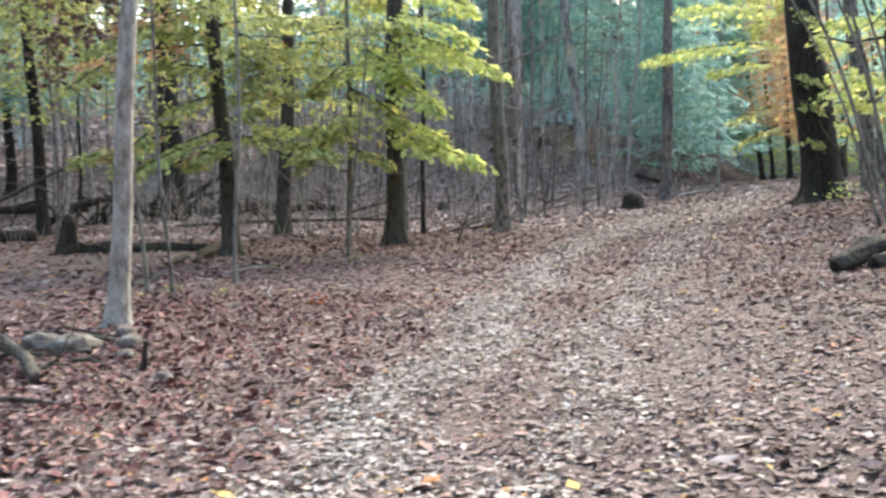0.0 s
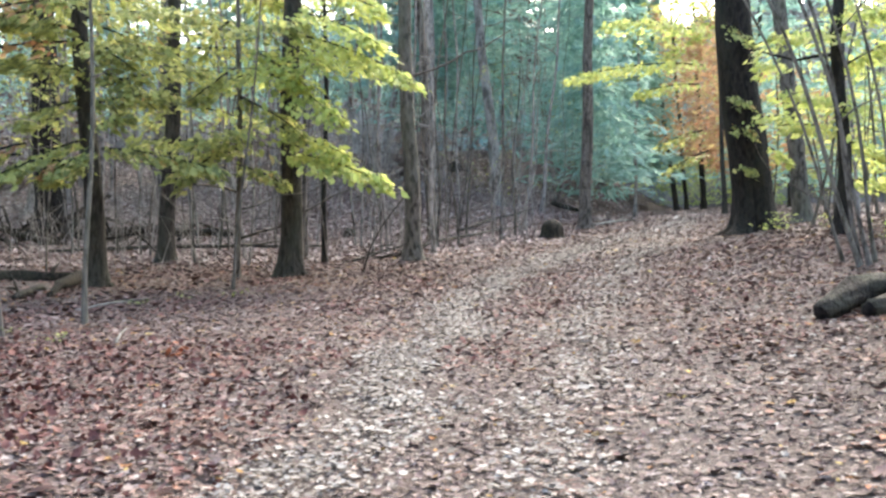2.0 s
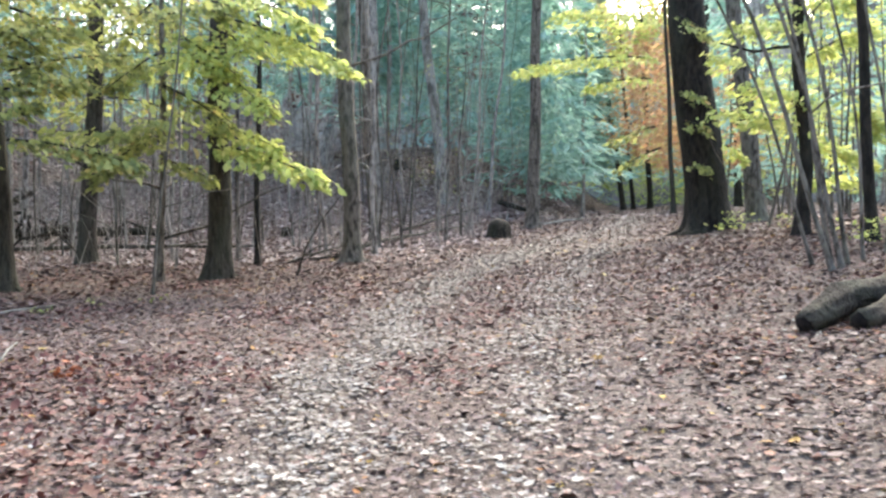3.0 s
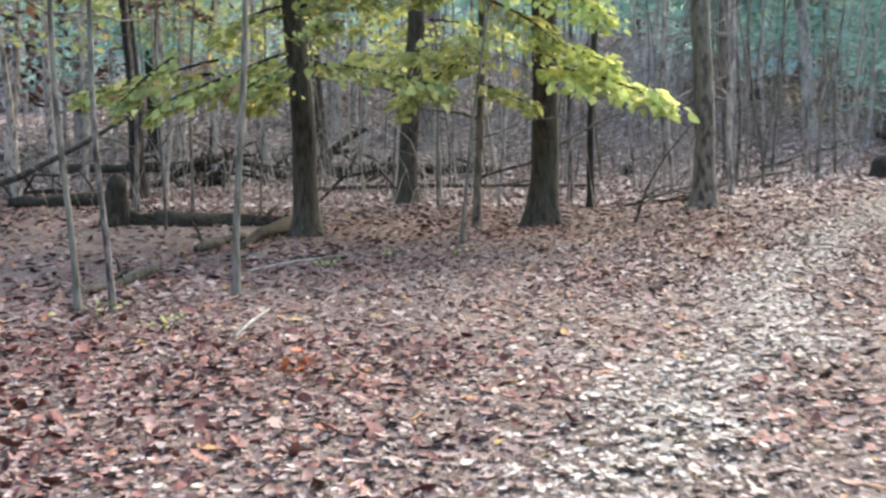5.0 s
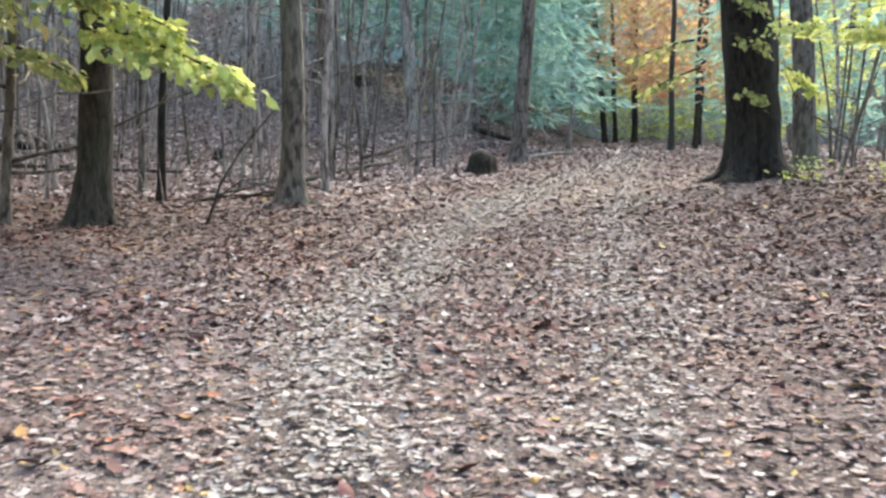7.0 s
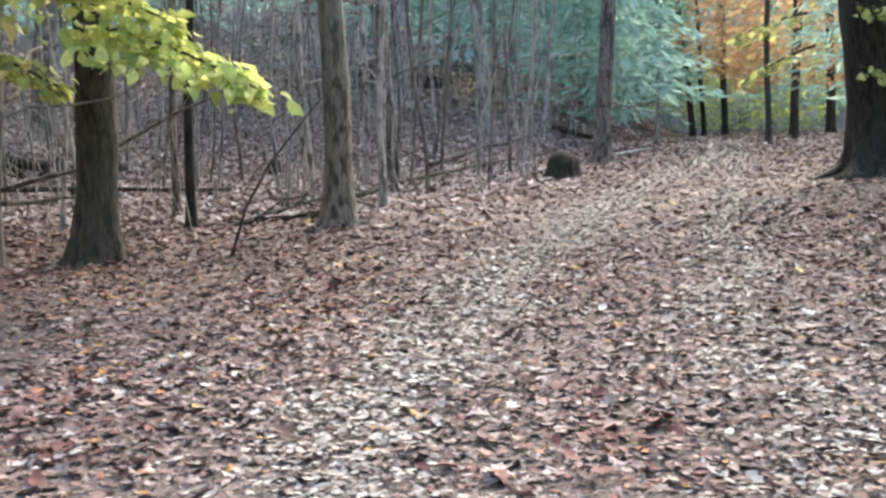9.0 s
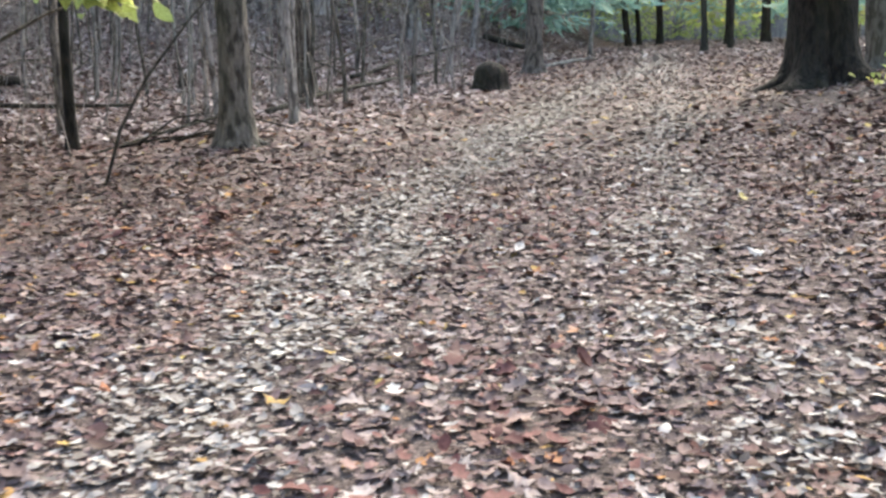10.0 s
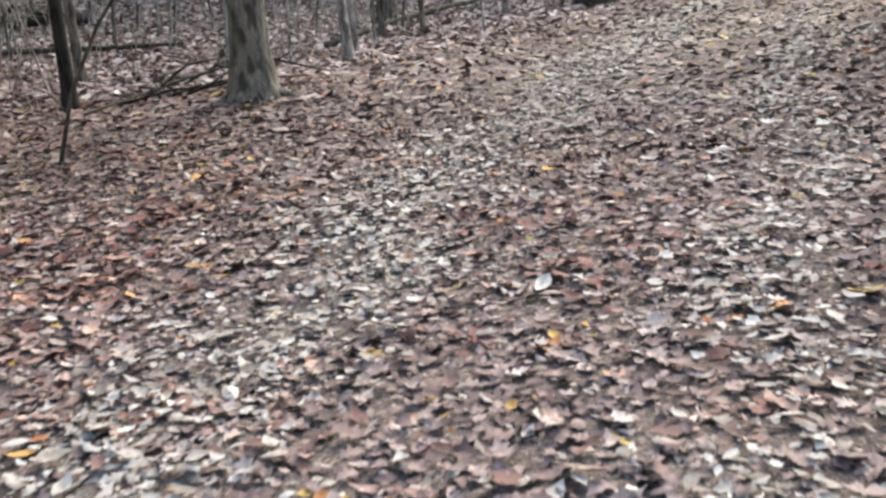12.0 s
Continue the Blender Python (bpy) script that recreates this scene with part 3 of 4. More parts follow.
# Pale leaf colour used again here to paint light onto the bank.
scatter("dry_bank_litter", 24000, -36, 0, 28, 66, 0.16, LITTER_PALE, "pale leaves that brighten the rising bank by colour", FLAT, lambda x, y: np.clip((centre(y) - x - 4) / 5, 0, 1), 0.3, 0.02, seed=25)
scatter("verge_litter", 30000, 7, 22, 1, 44, 0.13, LITTER, "brown fallen leaves beyond the saplings", FLAT, None, 0.25, seed=18)
scatter("outer_litter", 40000, -13, 15, -12, 2.5, 0.095, LITTER, "brown fallen leaves where the path begins", FLAT, None, 0.25, seed=19)


# ---- leafy branches ----
def spray(owner, start, tip, width, count, leaf=0.175, seed=[0]):
    """A drooping leafy branch of a tree: its limb, and the leaves in flat layers along it."""
    seed[0] += 1
    count = int(count * (1.75 if owner[0] is tree_e else 1.35))
    g = np.random.default_rng(seed[0])
    a, b = np.array(start), np.array(tip)
    d = b - a
    side = np.cross(d, (0, 0, 1))
    side /= np.linalg.norm(side)
    us = np.linspace(0, 1, 8)
    line = [tuple(a + d * u + np.array((0, 0, 0.16 * np.linalg.norm(d) * (u - u * u))) + side * 0.05 * math.sin(5 * u + seed[0])) for u in us]
    limb = part("limb", *tube(line, [0.022 * (1 - 0.8 * u) + 0.003 for u in us], 5), BARK_DARK, owner[0])
    u = np.clip(g.beta(1.6, 1.1, count), 0.02, 1.03)
    off = g.normal(0, 0.36, count) * width * (0.35 + 0.9 * np.sin(np.pi * np.clip(u, 0, 0.93)))
    p = a + d * u[:, None] + side * off[:, None]
    p[:, 2] += 0.16 * np.linalg.norm(d) * (u - u * u) - 0.22 * np.abs(off) + g.normal(0, 0.06, count) - 0.05
    heading = np.arctan2(d[1], d[0]) + np.sign(off) * g.uniform(0.2, 1.1, count) * np.sign(np.cross(d[:2], side[:2]))
    s = leaf * g.uniform(0.6, 1.35, count)
    ob = leaf_cloud("leaves", p, s, owner[1], heading, g.normal(0.5, 0.32, count), g.normal(0, 0.45, count), ((OVATE, 0.25, -0.5), (OVATE, -0.2, 0.4)), limb)
    for _ in range(max(2, count // 40)):
        k = int(g.integers(1, 7))
        q = np.array(line[k])
        w = side * g.normal(0, 0.5) * width + d * g.uniform(0.05, 0.25) + np.array((0, 0, -0.06))
        part("twig", *tube([tuple(q), tuple(q + w * 0.5 + np.array((0, 0, 0.03))), tuple(q + w)], [0.006, 0.004, 0.002], 3), BARK_DARK, limb)
    return ob


SPRAY_E, SPRAY_D, SPRAY_B = (tree_e, BRIGHT_LIT), (tree_d, YELLOW), (tree_b, YELLOW)
SPRAY_R, SPRAY_HL, SPRAY_Q = (tree_h, BRIGHT_LIT), (tree_h, YELLOW), (tree_r1, BRIGHT_LIT)
spray(SPRAY_E, (-2.93, 18.20, 5.44), (-0.53, 16.97, 4.27), 1.0, 260)
spray(SPRAY_E, (-2.97, 18.21, 5.87), (-1.13, 16.91, 4.95), 0.8, 160)
spray(SPRAY_E, (-3.44, 18.13, 4.70), (-1.79, 16.80, 3.57), 0.8, 200)
spray(SPRAY_E, (-3.16, 18.14, 3.23), (-1.02, 16.98, 2.51), 0.8, 300)
spray(SPRAY_E, (-3.26, 18.14, 3.61), (-1.78, 17.30, 3.05), 0.7, 150)
spray(SPRAY_E, (-3.74, 18.10, 5.14), (-2.56, 17.22, 4.31), 0.9, 170)
spray(SPRAY_D, (-3.99, 18.06, 4.28), (-2.59, 17.21, 3.39), 0.8, 160)
spray(SPRAY_D, (-4.08, 18.05, 4.83), (-4.61, 16.97, 4.07), 0.8, 130)
spray(SPRAY_D, (-4.06, 18.07, 5.48), (-2.53, 17.25, 5.44), 0.9, 150)
spray(SPRAY_D, (-4.23, 18.01, 3.42), (-4.97, 17.20, 2.55), 0.6, 130)
spray(SPRAY_D, (-4.08, 18.03, 2.99), (-3.00, 17.45, 2.59), 0.5, 90)
spray(SPRAY_B, (-5.96, 16.29, 3.21), (-3.63, 16.06, 2.70), 0.7, 240)
spray(SPRAY_B, (-6.13, 16.28, 3.96), (-4.46, 15.98, 4.04), 0.8, 170)
spray(SPRAY_B, (-6.20, 16.28, 4.87), (-4.35, 15.50, 4.73), 0.9, 190)
spray(SPRAY_B, (-6.18, 16.29, 5.47), (-3.67, 15.59, 5.28), 1.0, 230)
spray(SPRAY_B, (-6.25, 16.25, 3.37), (-7.40, 15.60, 2.73), 0.7, 170)
spray(SPRAY_B, (-6.31, 16.26, 4.57), (-7.70, 16.10, 4.72), 0.9, 170)
spray(SPRAY_B, (-6.34, 16.27, 5.27), (-7.87, 16.09, 5.48), 1.1, 240)
spray(SPRAY_B, (-6.26, 16.25, 2.97), (-7.21, 16.63, 2.67), 0.5, 90)
spray(SPRAY_B, (-5.79, 15.79, 3.51), (-5.16, 15.74, 3.69), 0.5, 60)
spray(SPRAY_B, (-5.69, 15.48, 3.11), (-6.31, 14.97, 2.66), 0.6, 160)
spray(SPRAY_B, (-6.49, 15.25, 2.98), (-7.11, 14.31, 2.46), 0.6, 150)
spray(SPRAY_B, (-7.18, 14.99, 3.27), (-7.50, 14.15, 2.50), 0.5, 120)
spray(SPRAY_B, (-7.19, 16.26, 5.63), (-8.55, 14.94, 4.82), 1.0, 200)
spray(SPRAY_B, (-7.34, 16.14, 3.13), (-8.80, 14.82, 2.72), 0.6, 170)
spray(SPRAY_B, (-8.31, 16.01, 4.86), (-8.77, 14.87, 4.18), 0.7, 90)
spray(SPRAY_R, (5.78, 27.35, 6.11), (2.04, 24.86, 5.43), 1.2, 330)
spray(SPRAY_R, (5.73, 27.35, 6.94), (3.10, 25.01, 6.85), 1.3, 260)
spray(SPRAY_R, (5.54, 27.31, 5.59), (3.81, 26.08, 5.20), 0.7, 110)
spray(SPRAY_HL, (6.04, 25.88, 6.92), (6.71, 25.45, 6.23), 0.8, 60)
spray(SPRAY_HL, (6.05, 25.85, 5.06), (6.66, 25.42, 4.76), 0.5, 40)
spray(SPRAY_HL, (6.10, 25.85, 4.34), (6.71, 25.41, 4.05), 0.5, 40)
spray(SPRAY_HL, (6.28, 25.85, 3.33), (6.68, 25.40, 3.14), 0.4, 30)
spray(SPRAY_HL, (5.52, 26.28, 4.27), (4.35, 26.13, 3.87), 0.6, 60)
spray(SPRAY_HL, (5.65, 26.29, 3.75), (4.47, 26.13, 3.13), 0.5, 50)
spray(SPRAY_Q, (7.46, 20.30, 3.93), (6.11, 19.20, 4.24), 1.2, 170)
spray(SPRAY_Q, (7.49, 20.32, 5.45), (5.82, 19.19, 5.27), 1.3, 220)
spray(SPRAY_Q, (7.53, 20.32, 4.90), (8.73, 20.41, 5.43), 1.4, 230)
spray(SPRAY_Q, (7.51, 20.30, 3.39), (8.80, 20.40, 2.83), 1.0, 220)
spray(SPRAY_Q, (7.46, 20.30, 3.60), (6.11, 19.70, 3.68), 0.8, 130)
spray(SPRAY_Q, (7.84, 21.33, 2.68), (8.91, 21.40, 2.55), 0.7, 110)
spray(SPRAY_Q, (7.50, 17.30, 3.75), (7.84, 17.32, 3.19), 0.8, 110)
spray(SPRAY_Q, (7.55, 20.32, 5.88), (8.19, 19.37, 5.75), 1.3, 180)
spray(SPRAY_Q, (7.24, 24.31, 5.46), (6.46, 24.25, 5.60), 1.0, 110)
spray(SPRAY_Q, (6.92, 25.36, 4.43), (7.16, 24.37, 4.36), 0.8, 110)
spray(SPRAY_Q, (7.00, 25.32, 3.70), (7.53, 25.33, 3.32), 0.6, 70)


SPRAY_O = (tree_b, ORANGE)
spray(SPRAY_O, (-6.6, 16.6, 5.9), (-8.2, 15.4, 5.3), 0.9, 90)
spray(SPRAY_O, (-7.2, 16.0, 3.3), (-8.2, 15.0, 2.75), 0.5, 60)
spray(SPRAY_O, (-6.8, 16.9, 5.2), (-9.6, 16.2, 4.7), 0.9, 90)
spray(SPRAY_O, (-5.9, 15.6, 3.0), (-6.4, 15.0, 2.7), 0.4, 30)
rs = random.Random(5)
for owner, x0, y0, z0, z1, k in ((SPRAY_B, -6.4, 16.9, 3.4, 6.8, 11), (SPRAY_D, -4.3, 18.5, 3.2, 6.6, 6), (SPRAY_E, -3.2, 18.7, 4.0, 7.0, 6), ((tree_c, YELLOW), -7.0, 22.7, 3.6, 7.6, 9)):
    for _ in range(k):
        a, reach, z = rs.uniform(0, 6.28), rs.uniform(1.3, 2.6), rs.uniform(z0, z1)
        spray(owner, (x0 + 0.2 * math.cos(a), y0 + 0.2 * math.sin(a), z), (x0 + reach * math.cos(a), y0 + reach * math.sin(a), z + rs.uniform(-0.7, 0.2)), rs.uniform(0.7, 1.1), 110)


# ---- pines, bright crowns and distance ----
def tufts(name, crowns, mat, label, size, seed, category="woods", shapes=((KITE, 0.3, -0.4), (KITE, -0.3, 0.3))):
    """Crowns of many small tufts. crowns: (x, y, low, high, reach, count, shape) with shape 0 a cone and 1 an uneven dome."""
    g = np.random.default_rng(seed)
    P, Y = [], []
    for x, y, low, high, reach, count, dome in crowns:
        h = g.uniform(0, 1, count)
        tiers = max(4, int((high - low) / 0.9))
        if not dome:
            h = (np.floor(h * tiers) + g.normal(0.5, 0.13, count)) / tiers
        ang = g.uniform(0, 2 * np.pi, count)
        arm = np.floor(ang * 3.2) * 0.31 + g.normal(0, 0.14, count) if not dome else ang
        r = reach * np.sqrt(g.uniform(0.03, 1, count)) * ((1.05 - h) if not dome else np.sqrt(np.clip(1 - (2 * h - 0.9) ** 2, 0.08, 1)))
        lump = 0.75 + 0.35 * np.sin(3 * arm + 5 * h + x)
        px, py = x + r * lump * np.cos(arm), y + r * lump * np.sin(arm)
        P.append(np.stack([px, py, float(height(x, y)) + low + (high - low) * h - (0.22 * r if not dome else 0)], -1))
        Y.append(arm)
    P, Y = np.concatenate(P), np.concatenate(Y)
    n = len(P)
    return tagged(leaf_cloud(name, P, size * g.uniform(0.5, 1.5, n), mat, Y + g.normal(0, 0.5, n), g.normal(0.25, 0.4, n), g.normal(0, 0.6, n), shapes), label, category, kind="stuff")


rp = random.Random(21)
pines = []
for x0, x1, y0, y1, k in ((-7, 5, 46, 60, 9), (-15, 0, 50, 60, 4), (-14, 8, 58, 80, 16), (-34, -20, 36, 54, 9), (-40, -8, 60, 82, 12), (-34, -14, 42, 56, 4), (-30, -8, 50, 62, 3), (3, 11, 72, 84, 5), (-62, -36, 24, 60, 12), (5, 12, 62, 80, 4), (12, 36, 36, 72, 14), (2.5, 5.5, 46, 50, 2)):
    for _ in range(k):
        x, y = rp.uniform(x0, x1), rp.uniform(y0, y1)
        if abs(x - float(centre(y))) > 3.0:
            pines.append((x, y, rp.uniform(0.6, 3.0) if x > 1 else rp.uniform(2.8, 6.0), rp.uniform(14, 19) if x > -9 else rp.uniform(19, 25), rp.uniform(2.8, 4.4), 2600 if -16 < x < 9 else 1500, 0))
tufts("pine_foliage", pines, NEEDLES_HAZED, "blue-green pine foliage behind the bare thicket", 0.62, 31, shapes=((SLIVER, 0.3, -0.4), (SLIVER, -0.3, 0.3)))
domes = [(9.8, 52, 2.2, 9, 2.4, 1100, 1), (9.5, 78, 8, 18, 5, 1500, 1), (9.6, 60, 3.2, 9.5, 3.0, 1500, 1), (11.5, 66, 3, 13, 4.0, 2000, 1), (8.0, 72, 4, 14, 3.5, 1500, 1), (14.0, 58, 2.2, 8, 3.2, 1100, 1)]
tufts("orange_foliage", domes, ORANGE, "orange autumn foliage over the bend of the path", 0.30, 32)
# The first three crowns are unseen, added only to shade the right verge.
tufts("yellow_foliage", [(9.2, 11.5, 4.5, 10, 3.2, 1600, 1), (8.8, 4.5, 4.5, 10, 3.2, 1600, 1), (9.6, -2.5, 4.5, 10, 3.2, 1400, 1), (16, 52, 1.5, 7, 3.5, 1300, 1), (13.5, 44, 2.5, 9, 3.0, 900, 1), (11.5, 30, 2, 9, 2.6, 900, 1), (13, 24, 1.6, 8, 2.6, 900, 1), (10.5, 22, 3.0, 9, 2.2, 700, 1), (6, 84, 1, 6, 6, 1200, 1), (14, 80, 0.3, 7, 7, 2600, 1), (20, 70, 0.5, 8, 5, 1800, 1), (11.5, 86, 0.3, 6, 5, 1500, 1)], BRIGHT_LIT,
      "bright yellow-green foliage beyond the saplings and of added shading crowns", 0.24, 33)
tufts("understorey_foliage", [(-9.5, 22, 3.2, 8, 2.6, 800, 1), (-13, 26, 3.0, 9, 3.0, 900, 1), (-11, 17, 3.0, 8, 2.4, 700, 1), (-18, 30, 4, 10, 3.5, 800, 1), (-6.5, 27, 4.2, 9, 2.4, 500, 1)], YELLOW, "thin yellow-green foliage of the woods behind", 0.17, 34)
tufts("thicket_leaves", [(-1.0, 40, 0.8, 6, 4, 420, 1), (2.0, 44, 0.8, 5, 3, 260, 1), (-9, 44, 1, 9, 6, 300, 1)], YELLOW, "scattered last yellow leaves in the thicket", 0.10, 35)
tufts("brown_foliage", [(-10, 60, 3, 14, 6, 1300, 1), (-2, 66, 4, 16, 5, 1200, 1), (-24, 50, 2, 14, 6, 1500, 1), (-34, 44, 2, 14, 6, 1500, 1), (4, 68, 9, 20, 5, 1500, 1), (-6, 60, 9, 19, 5, 1200, 1), (-25, 30, 2.5, 11, 4.5, 1300, 1), (-30, 22, 2, 12, 5, 1400, 1), (-15, 25, 4.5, 10, 3, 600, 1), (-19, 22, 3.5, 10, 3, 700, 1), (-12, 21, 5, 10, 2.6, 500, 1)], LITTER_RED, "withered brown foliage deep in the woods", 0.34, 36)

rq = random.Random(8)
tufts("far_brush", [(rq.uniform(-42, 4), rq.uniform(46, 80), 0.0, rq.uniform(1.5, 4.5), rq.uniform(2, 4), 420, 1) for _ in range(26)] + [(rq.uniform(-60, -26), rq.uniform(18, 50), 0.0, rq.uniform(1.5, 6), rq.uniform(2.5, 4.5), 420, 1) for _ in range(16)], LITTER_HAZED, "low brown brush deep in the woods", 0.32, 37)
tufts("bend_foliage", [(9.3, 66, 9, 17, 4, 1500, 1), (15, 74, 1.0, 6, 5, 800, 1), (20, 66, 0.8, 7, 5, 800, 1), (10.5, 88, 1.5, 7, 5, 900, 1), (18, 84, 0, 9, 6, 1200, 1), (12, 78, 8, 22, 5, 1600, 1)], BRIGHT_LIT, "bright yellow foliage beyond the bend of the path", 0.42, 38)
tufts("bend_orange_foliage", [(12.5, 70, 2.4, 6, 3, 500, 1), (17, 62, 2.2, 7, 3.5, 700, 1), (13.5, 84, 3.0, 10, 5, 900, 1)], ORANGE, "orange foliage beyond the bend of the path", 0.36, 39)
# First four domes are unseen high crowns, added to shade the floor.
tufts("left_canopy", [(-7, 25, 8, 13, 4, 2600, 1), (-11, 22, 8, 13, 4, 2600, 1), (-4, 27, 8.5, 13, 3, 1400, 1), (-8, 18.5, 7.5, 12, 3.5, 2000, 1), (-12, 15, 7, 12, 4, 2000, 1), (-9, 22, 6, 11, 3.5, 1500, 1), (-15, 24, 6, 12, 4, 2000, 1), (-20, 30, 5, 12, 4, 2000, 1), (-25, 38, 4, 13, 5, 2200, 1), (-11, 30, 6, 12, 4, 1300, 1), (-17, 26, 5, 12, 4, 1300, 1), (-6, 32, 7, 12, 3.5, 900, 1), (-13, 20, 5, 10, 3, 900, 1), (-21, 36, 4, 13, 5, 1500, 1)], YELLOW, "olive-yellow canopy of the woods behind, with added shading crowns", 0.2, 40)
pale_far = tree(-0.75, 43.0, 0.24, -0.1, 0.0, 18, BARK_PALE, "tall pale grey trunk behind the thicket", 2)


# Light grey-brown and teal tones paint the haze over the backdrop woods.
def distance(n, l, v):
    streak = n.new("ShaderNodeMapping")
    streak.inputs["Scale"].default_value = (1, 1, 0.12)
    l(v, streak.inputs["Vector"])
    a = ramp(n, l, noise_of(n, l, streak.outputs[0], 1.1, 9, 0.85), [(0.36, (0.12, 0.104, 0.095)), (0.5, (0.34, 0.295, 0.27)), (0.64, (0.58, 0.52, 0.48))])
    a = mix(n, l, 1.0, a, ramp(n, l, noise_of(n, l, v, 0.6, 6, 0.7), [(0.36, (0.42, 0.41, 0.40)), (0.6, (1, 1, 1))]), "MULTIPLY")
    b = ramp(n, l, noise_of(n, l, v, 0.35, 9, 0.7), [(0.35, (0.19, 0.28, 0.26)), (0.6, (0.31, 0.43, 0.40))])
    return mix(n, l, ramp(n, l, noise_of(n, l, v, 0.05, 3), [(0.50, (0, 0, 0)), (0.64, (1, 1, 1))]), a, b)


DISTANCE = material("hazed_distant_woods", distance, 1.0)
rb, bv = random.Random(4), []
N = 400
for i in range(N):
    a = 2 * math.pi * i / N
    x, y = 92 * math.cos(a), 15 + 82 * math.sin(a)
    bv += [(x, y, -6.0), (x, y, 21.0 + 4 * noise.noise((6 * math.cos(a), 6 * math.sin(a), 0)) + rb.uniform(-1.5, 3.0))]
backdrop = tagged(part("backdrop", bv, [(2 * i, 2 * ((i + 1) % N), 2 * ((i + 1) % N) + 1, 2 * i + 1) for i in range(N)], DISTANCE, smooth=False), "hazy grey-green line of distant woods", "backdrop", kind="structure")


# ---- dead wood, stones and small plants ----
def log(points, radii, mat, label, name="fallen_log", group="", hollow=False, sides=10, twigs=0):
    """A fallen log or stick along ground points (x, y, metres above the ground)."""
    pts = [(x, y, float(height(x, y)) + z) for x, y, z in points]
    fine = []
    for (p, q), k in zip(zip(pts, pts[1:]), range(99)):
        for i in range(4):
            fine.append((Vector(p).lerp(Vector(q), i / 4), radii[k] + (radii[k + 1] - radii[k]) * i / 4))
    fine.append((Vector(pts[-1]), radii[-1]))
    line = [p + Vector((1.1 * r * noise.noise(p * 1.3), 1.1 * r * noise.noise(p * 1.3 + Vector((7, 0, 0))), 0.7 * r * noise.noise(p * 1.7))) for p, r in fine]
    t = thing(name, pts[0][0], pts[0][1], label, name.replace("_", " "), group, z=pts[0][2])
    rad = [r for _, r in fine]
    part("wood", *tube(line, rad, sides, 0.42), mat, t)
    if hollow:
        d = (line[1] - line[0]).normalized()
        # The log is solid; a near-black disc paints the shade inside its hollow.
        part("hollow_end", *tube([line[0] - d * 0.012, line[0] + d * 0.01], [rad[0] * 0.82, rad[0] * 0.84], sides, 0.3), HOLLOW_SHADE, t, "dark hollow rotten end")
    rng = random.Random(int(pts[0][0] * 77))
    for _ in range(twigs):
        k = rng.randrange(1, len(line) - 1)
        v = Vector((rng.uniform(-1, 1), rng.uniform(-1, 1), rng.uniform(0.1, 0.9))) * rng.uniform(0.2, 0.6)
        part("branch", *tube([line[k], line[k] + v * 0.5 + Vector((0, 0, 0.05)), line[k] + v], [rad[k] * 0.4, rad[k] * 0.3, 0.004], 5), mat, t)
    return t


def stump(x, y, r, tall, mat, label, dome=0.35, name="stump"):
    t = thing(name, x, y, label, "stump")
    ks = [-0.15, 0.0, 0.15, 0.35, 0.6, 0.8, 0.93, 1.0]
    rs = [1.2, 1.15, 1.0, 0.93, 0.86, 0.72, 0.45, 0.12]
    part("body", *tube([(x + 0.03 * k, y, float(height(x, y)) + tall * k) for k in ks], [r * (s if dome else (s if k < 0.9 else 0.8)) for k, s in zip(ks, rs)], 18, 0.35), mat, t)
    rng = random.Random(int(x * 31 + y))
    for _ in range(4):
        a = rng.uniform(0, 6.28)
        z = float(height(x, y))
        part("root", *tube([(x + r * 0.6 * math.cos(a), y + r * 0.6 * math.sin(a), z + tall * 0.25), (x + r * 1.1 * math.cos(a), y + r * 1.1 * math.sin(a), z + 0.06), (x + r * 1.6 * math.cos(a), y + r * 1.6 * math.sin(a), z - 0.03)],
                           [r * 0.25, r * 0.2, r * 0.08], 7, 0.3), mat, t)
    return t


stump(1.57, 31.2, 0.36, 0.58, WOOD_ROTTEN, "dark mossy rotten stump at the path's edge")
stump(-11.0, 18.3, 0.23, 0.92, WOOD_ROTTEN, "tall dark broken stump among fallen logs")
stump(-4.94, 32.0, 0.16, 0.34, WOOD_ROTTEN, "small black rotten stump in the thicket")
stump(-3.6, 52.0, 0.4, 0.5, WOOD_ROTTEN, "small dark stump deep in the thicket")
log([(4.46, 9.4, 0.08), (4.95, 9.8, 0.12), (5.6, 10.4, 0.17), (7.2, 11.8, 0.18)], [0.10, 0.135, 0.19, 0.22], BARK_MID, "hollow grey-brown fallen log with a dark end", hollow=True, sides=24, twigs=2)
log([(4.84, 9.2, 0.07), (5.6, 9.75, 0.08), (6.5, 10.3, 0.08)], [0.095, 0.12, 0.13], BARK_MID, "shorter hollow fallen log beside another", hollow=True, sides=22)
log([(6.3, 12.2, 0.08), (7.4, 12.5, 0.1), (8.8, 13.0, 0.1)], [0.13, 0.2, 0.23], BARK_MID, "thick grey fallen trunk behind the hollow logs", sides=18, twigs=3)
log([(-11.4, 18.6, 0.02), (-9.6, 18.5, 0.05), (-7.7, 18.7, 0.0)], [0.20, 0.19, 0.13], WOOD_ROTTEN, "long dark rotting log lying in leaves", sides=16, twigs=6)
log([(-6.4, 15.2, 0.03), (-6.9, 16.6, 0.08), (-7.2, 18.2, 0.12)], [0.05, 0.09, 0.12], WOOD_ROTTEN, "dark fallen limb beside a tree's foot", twigs=1)
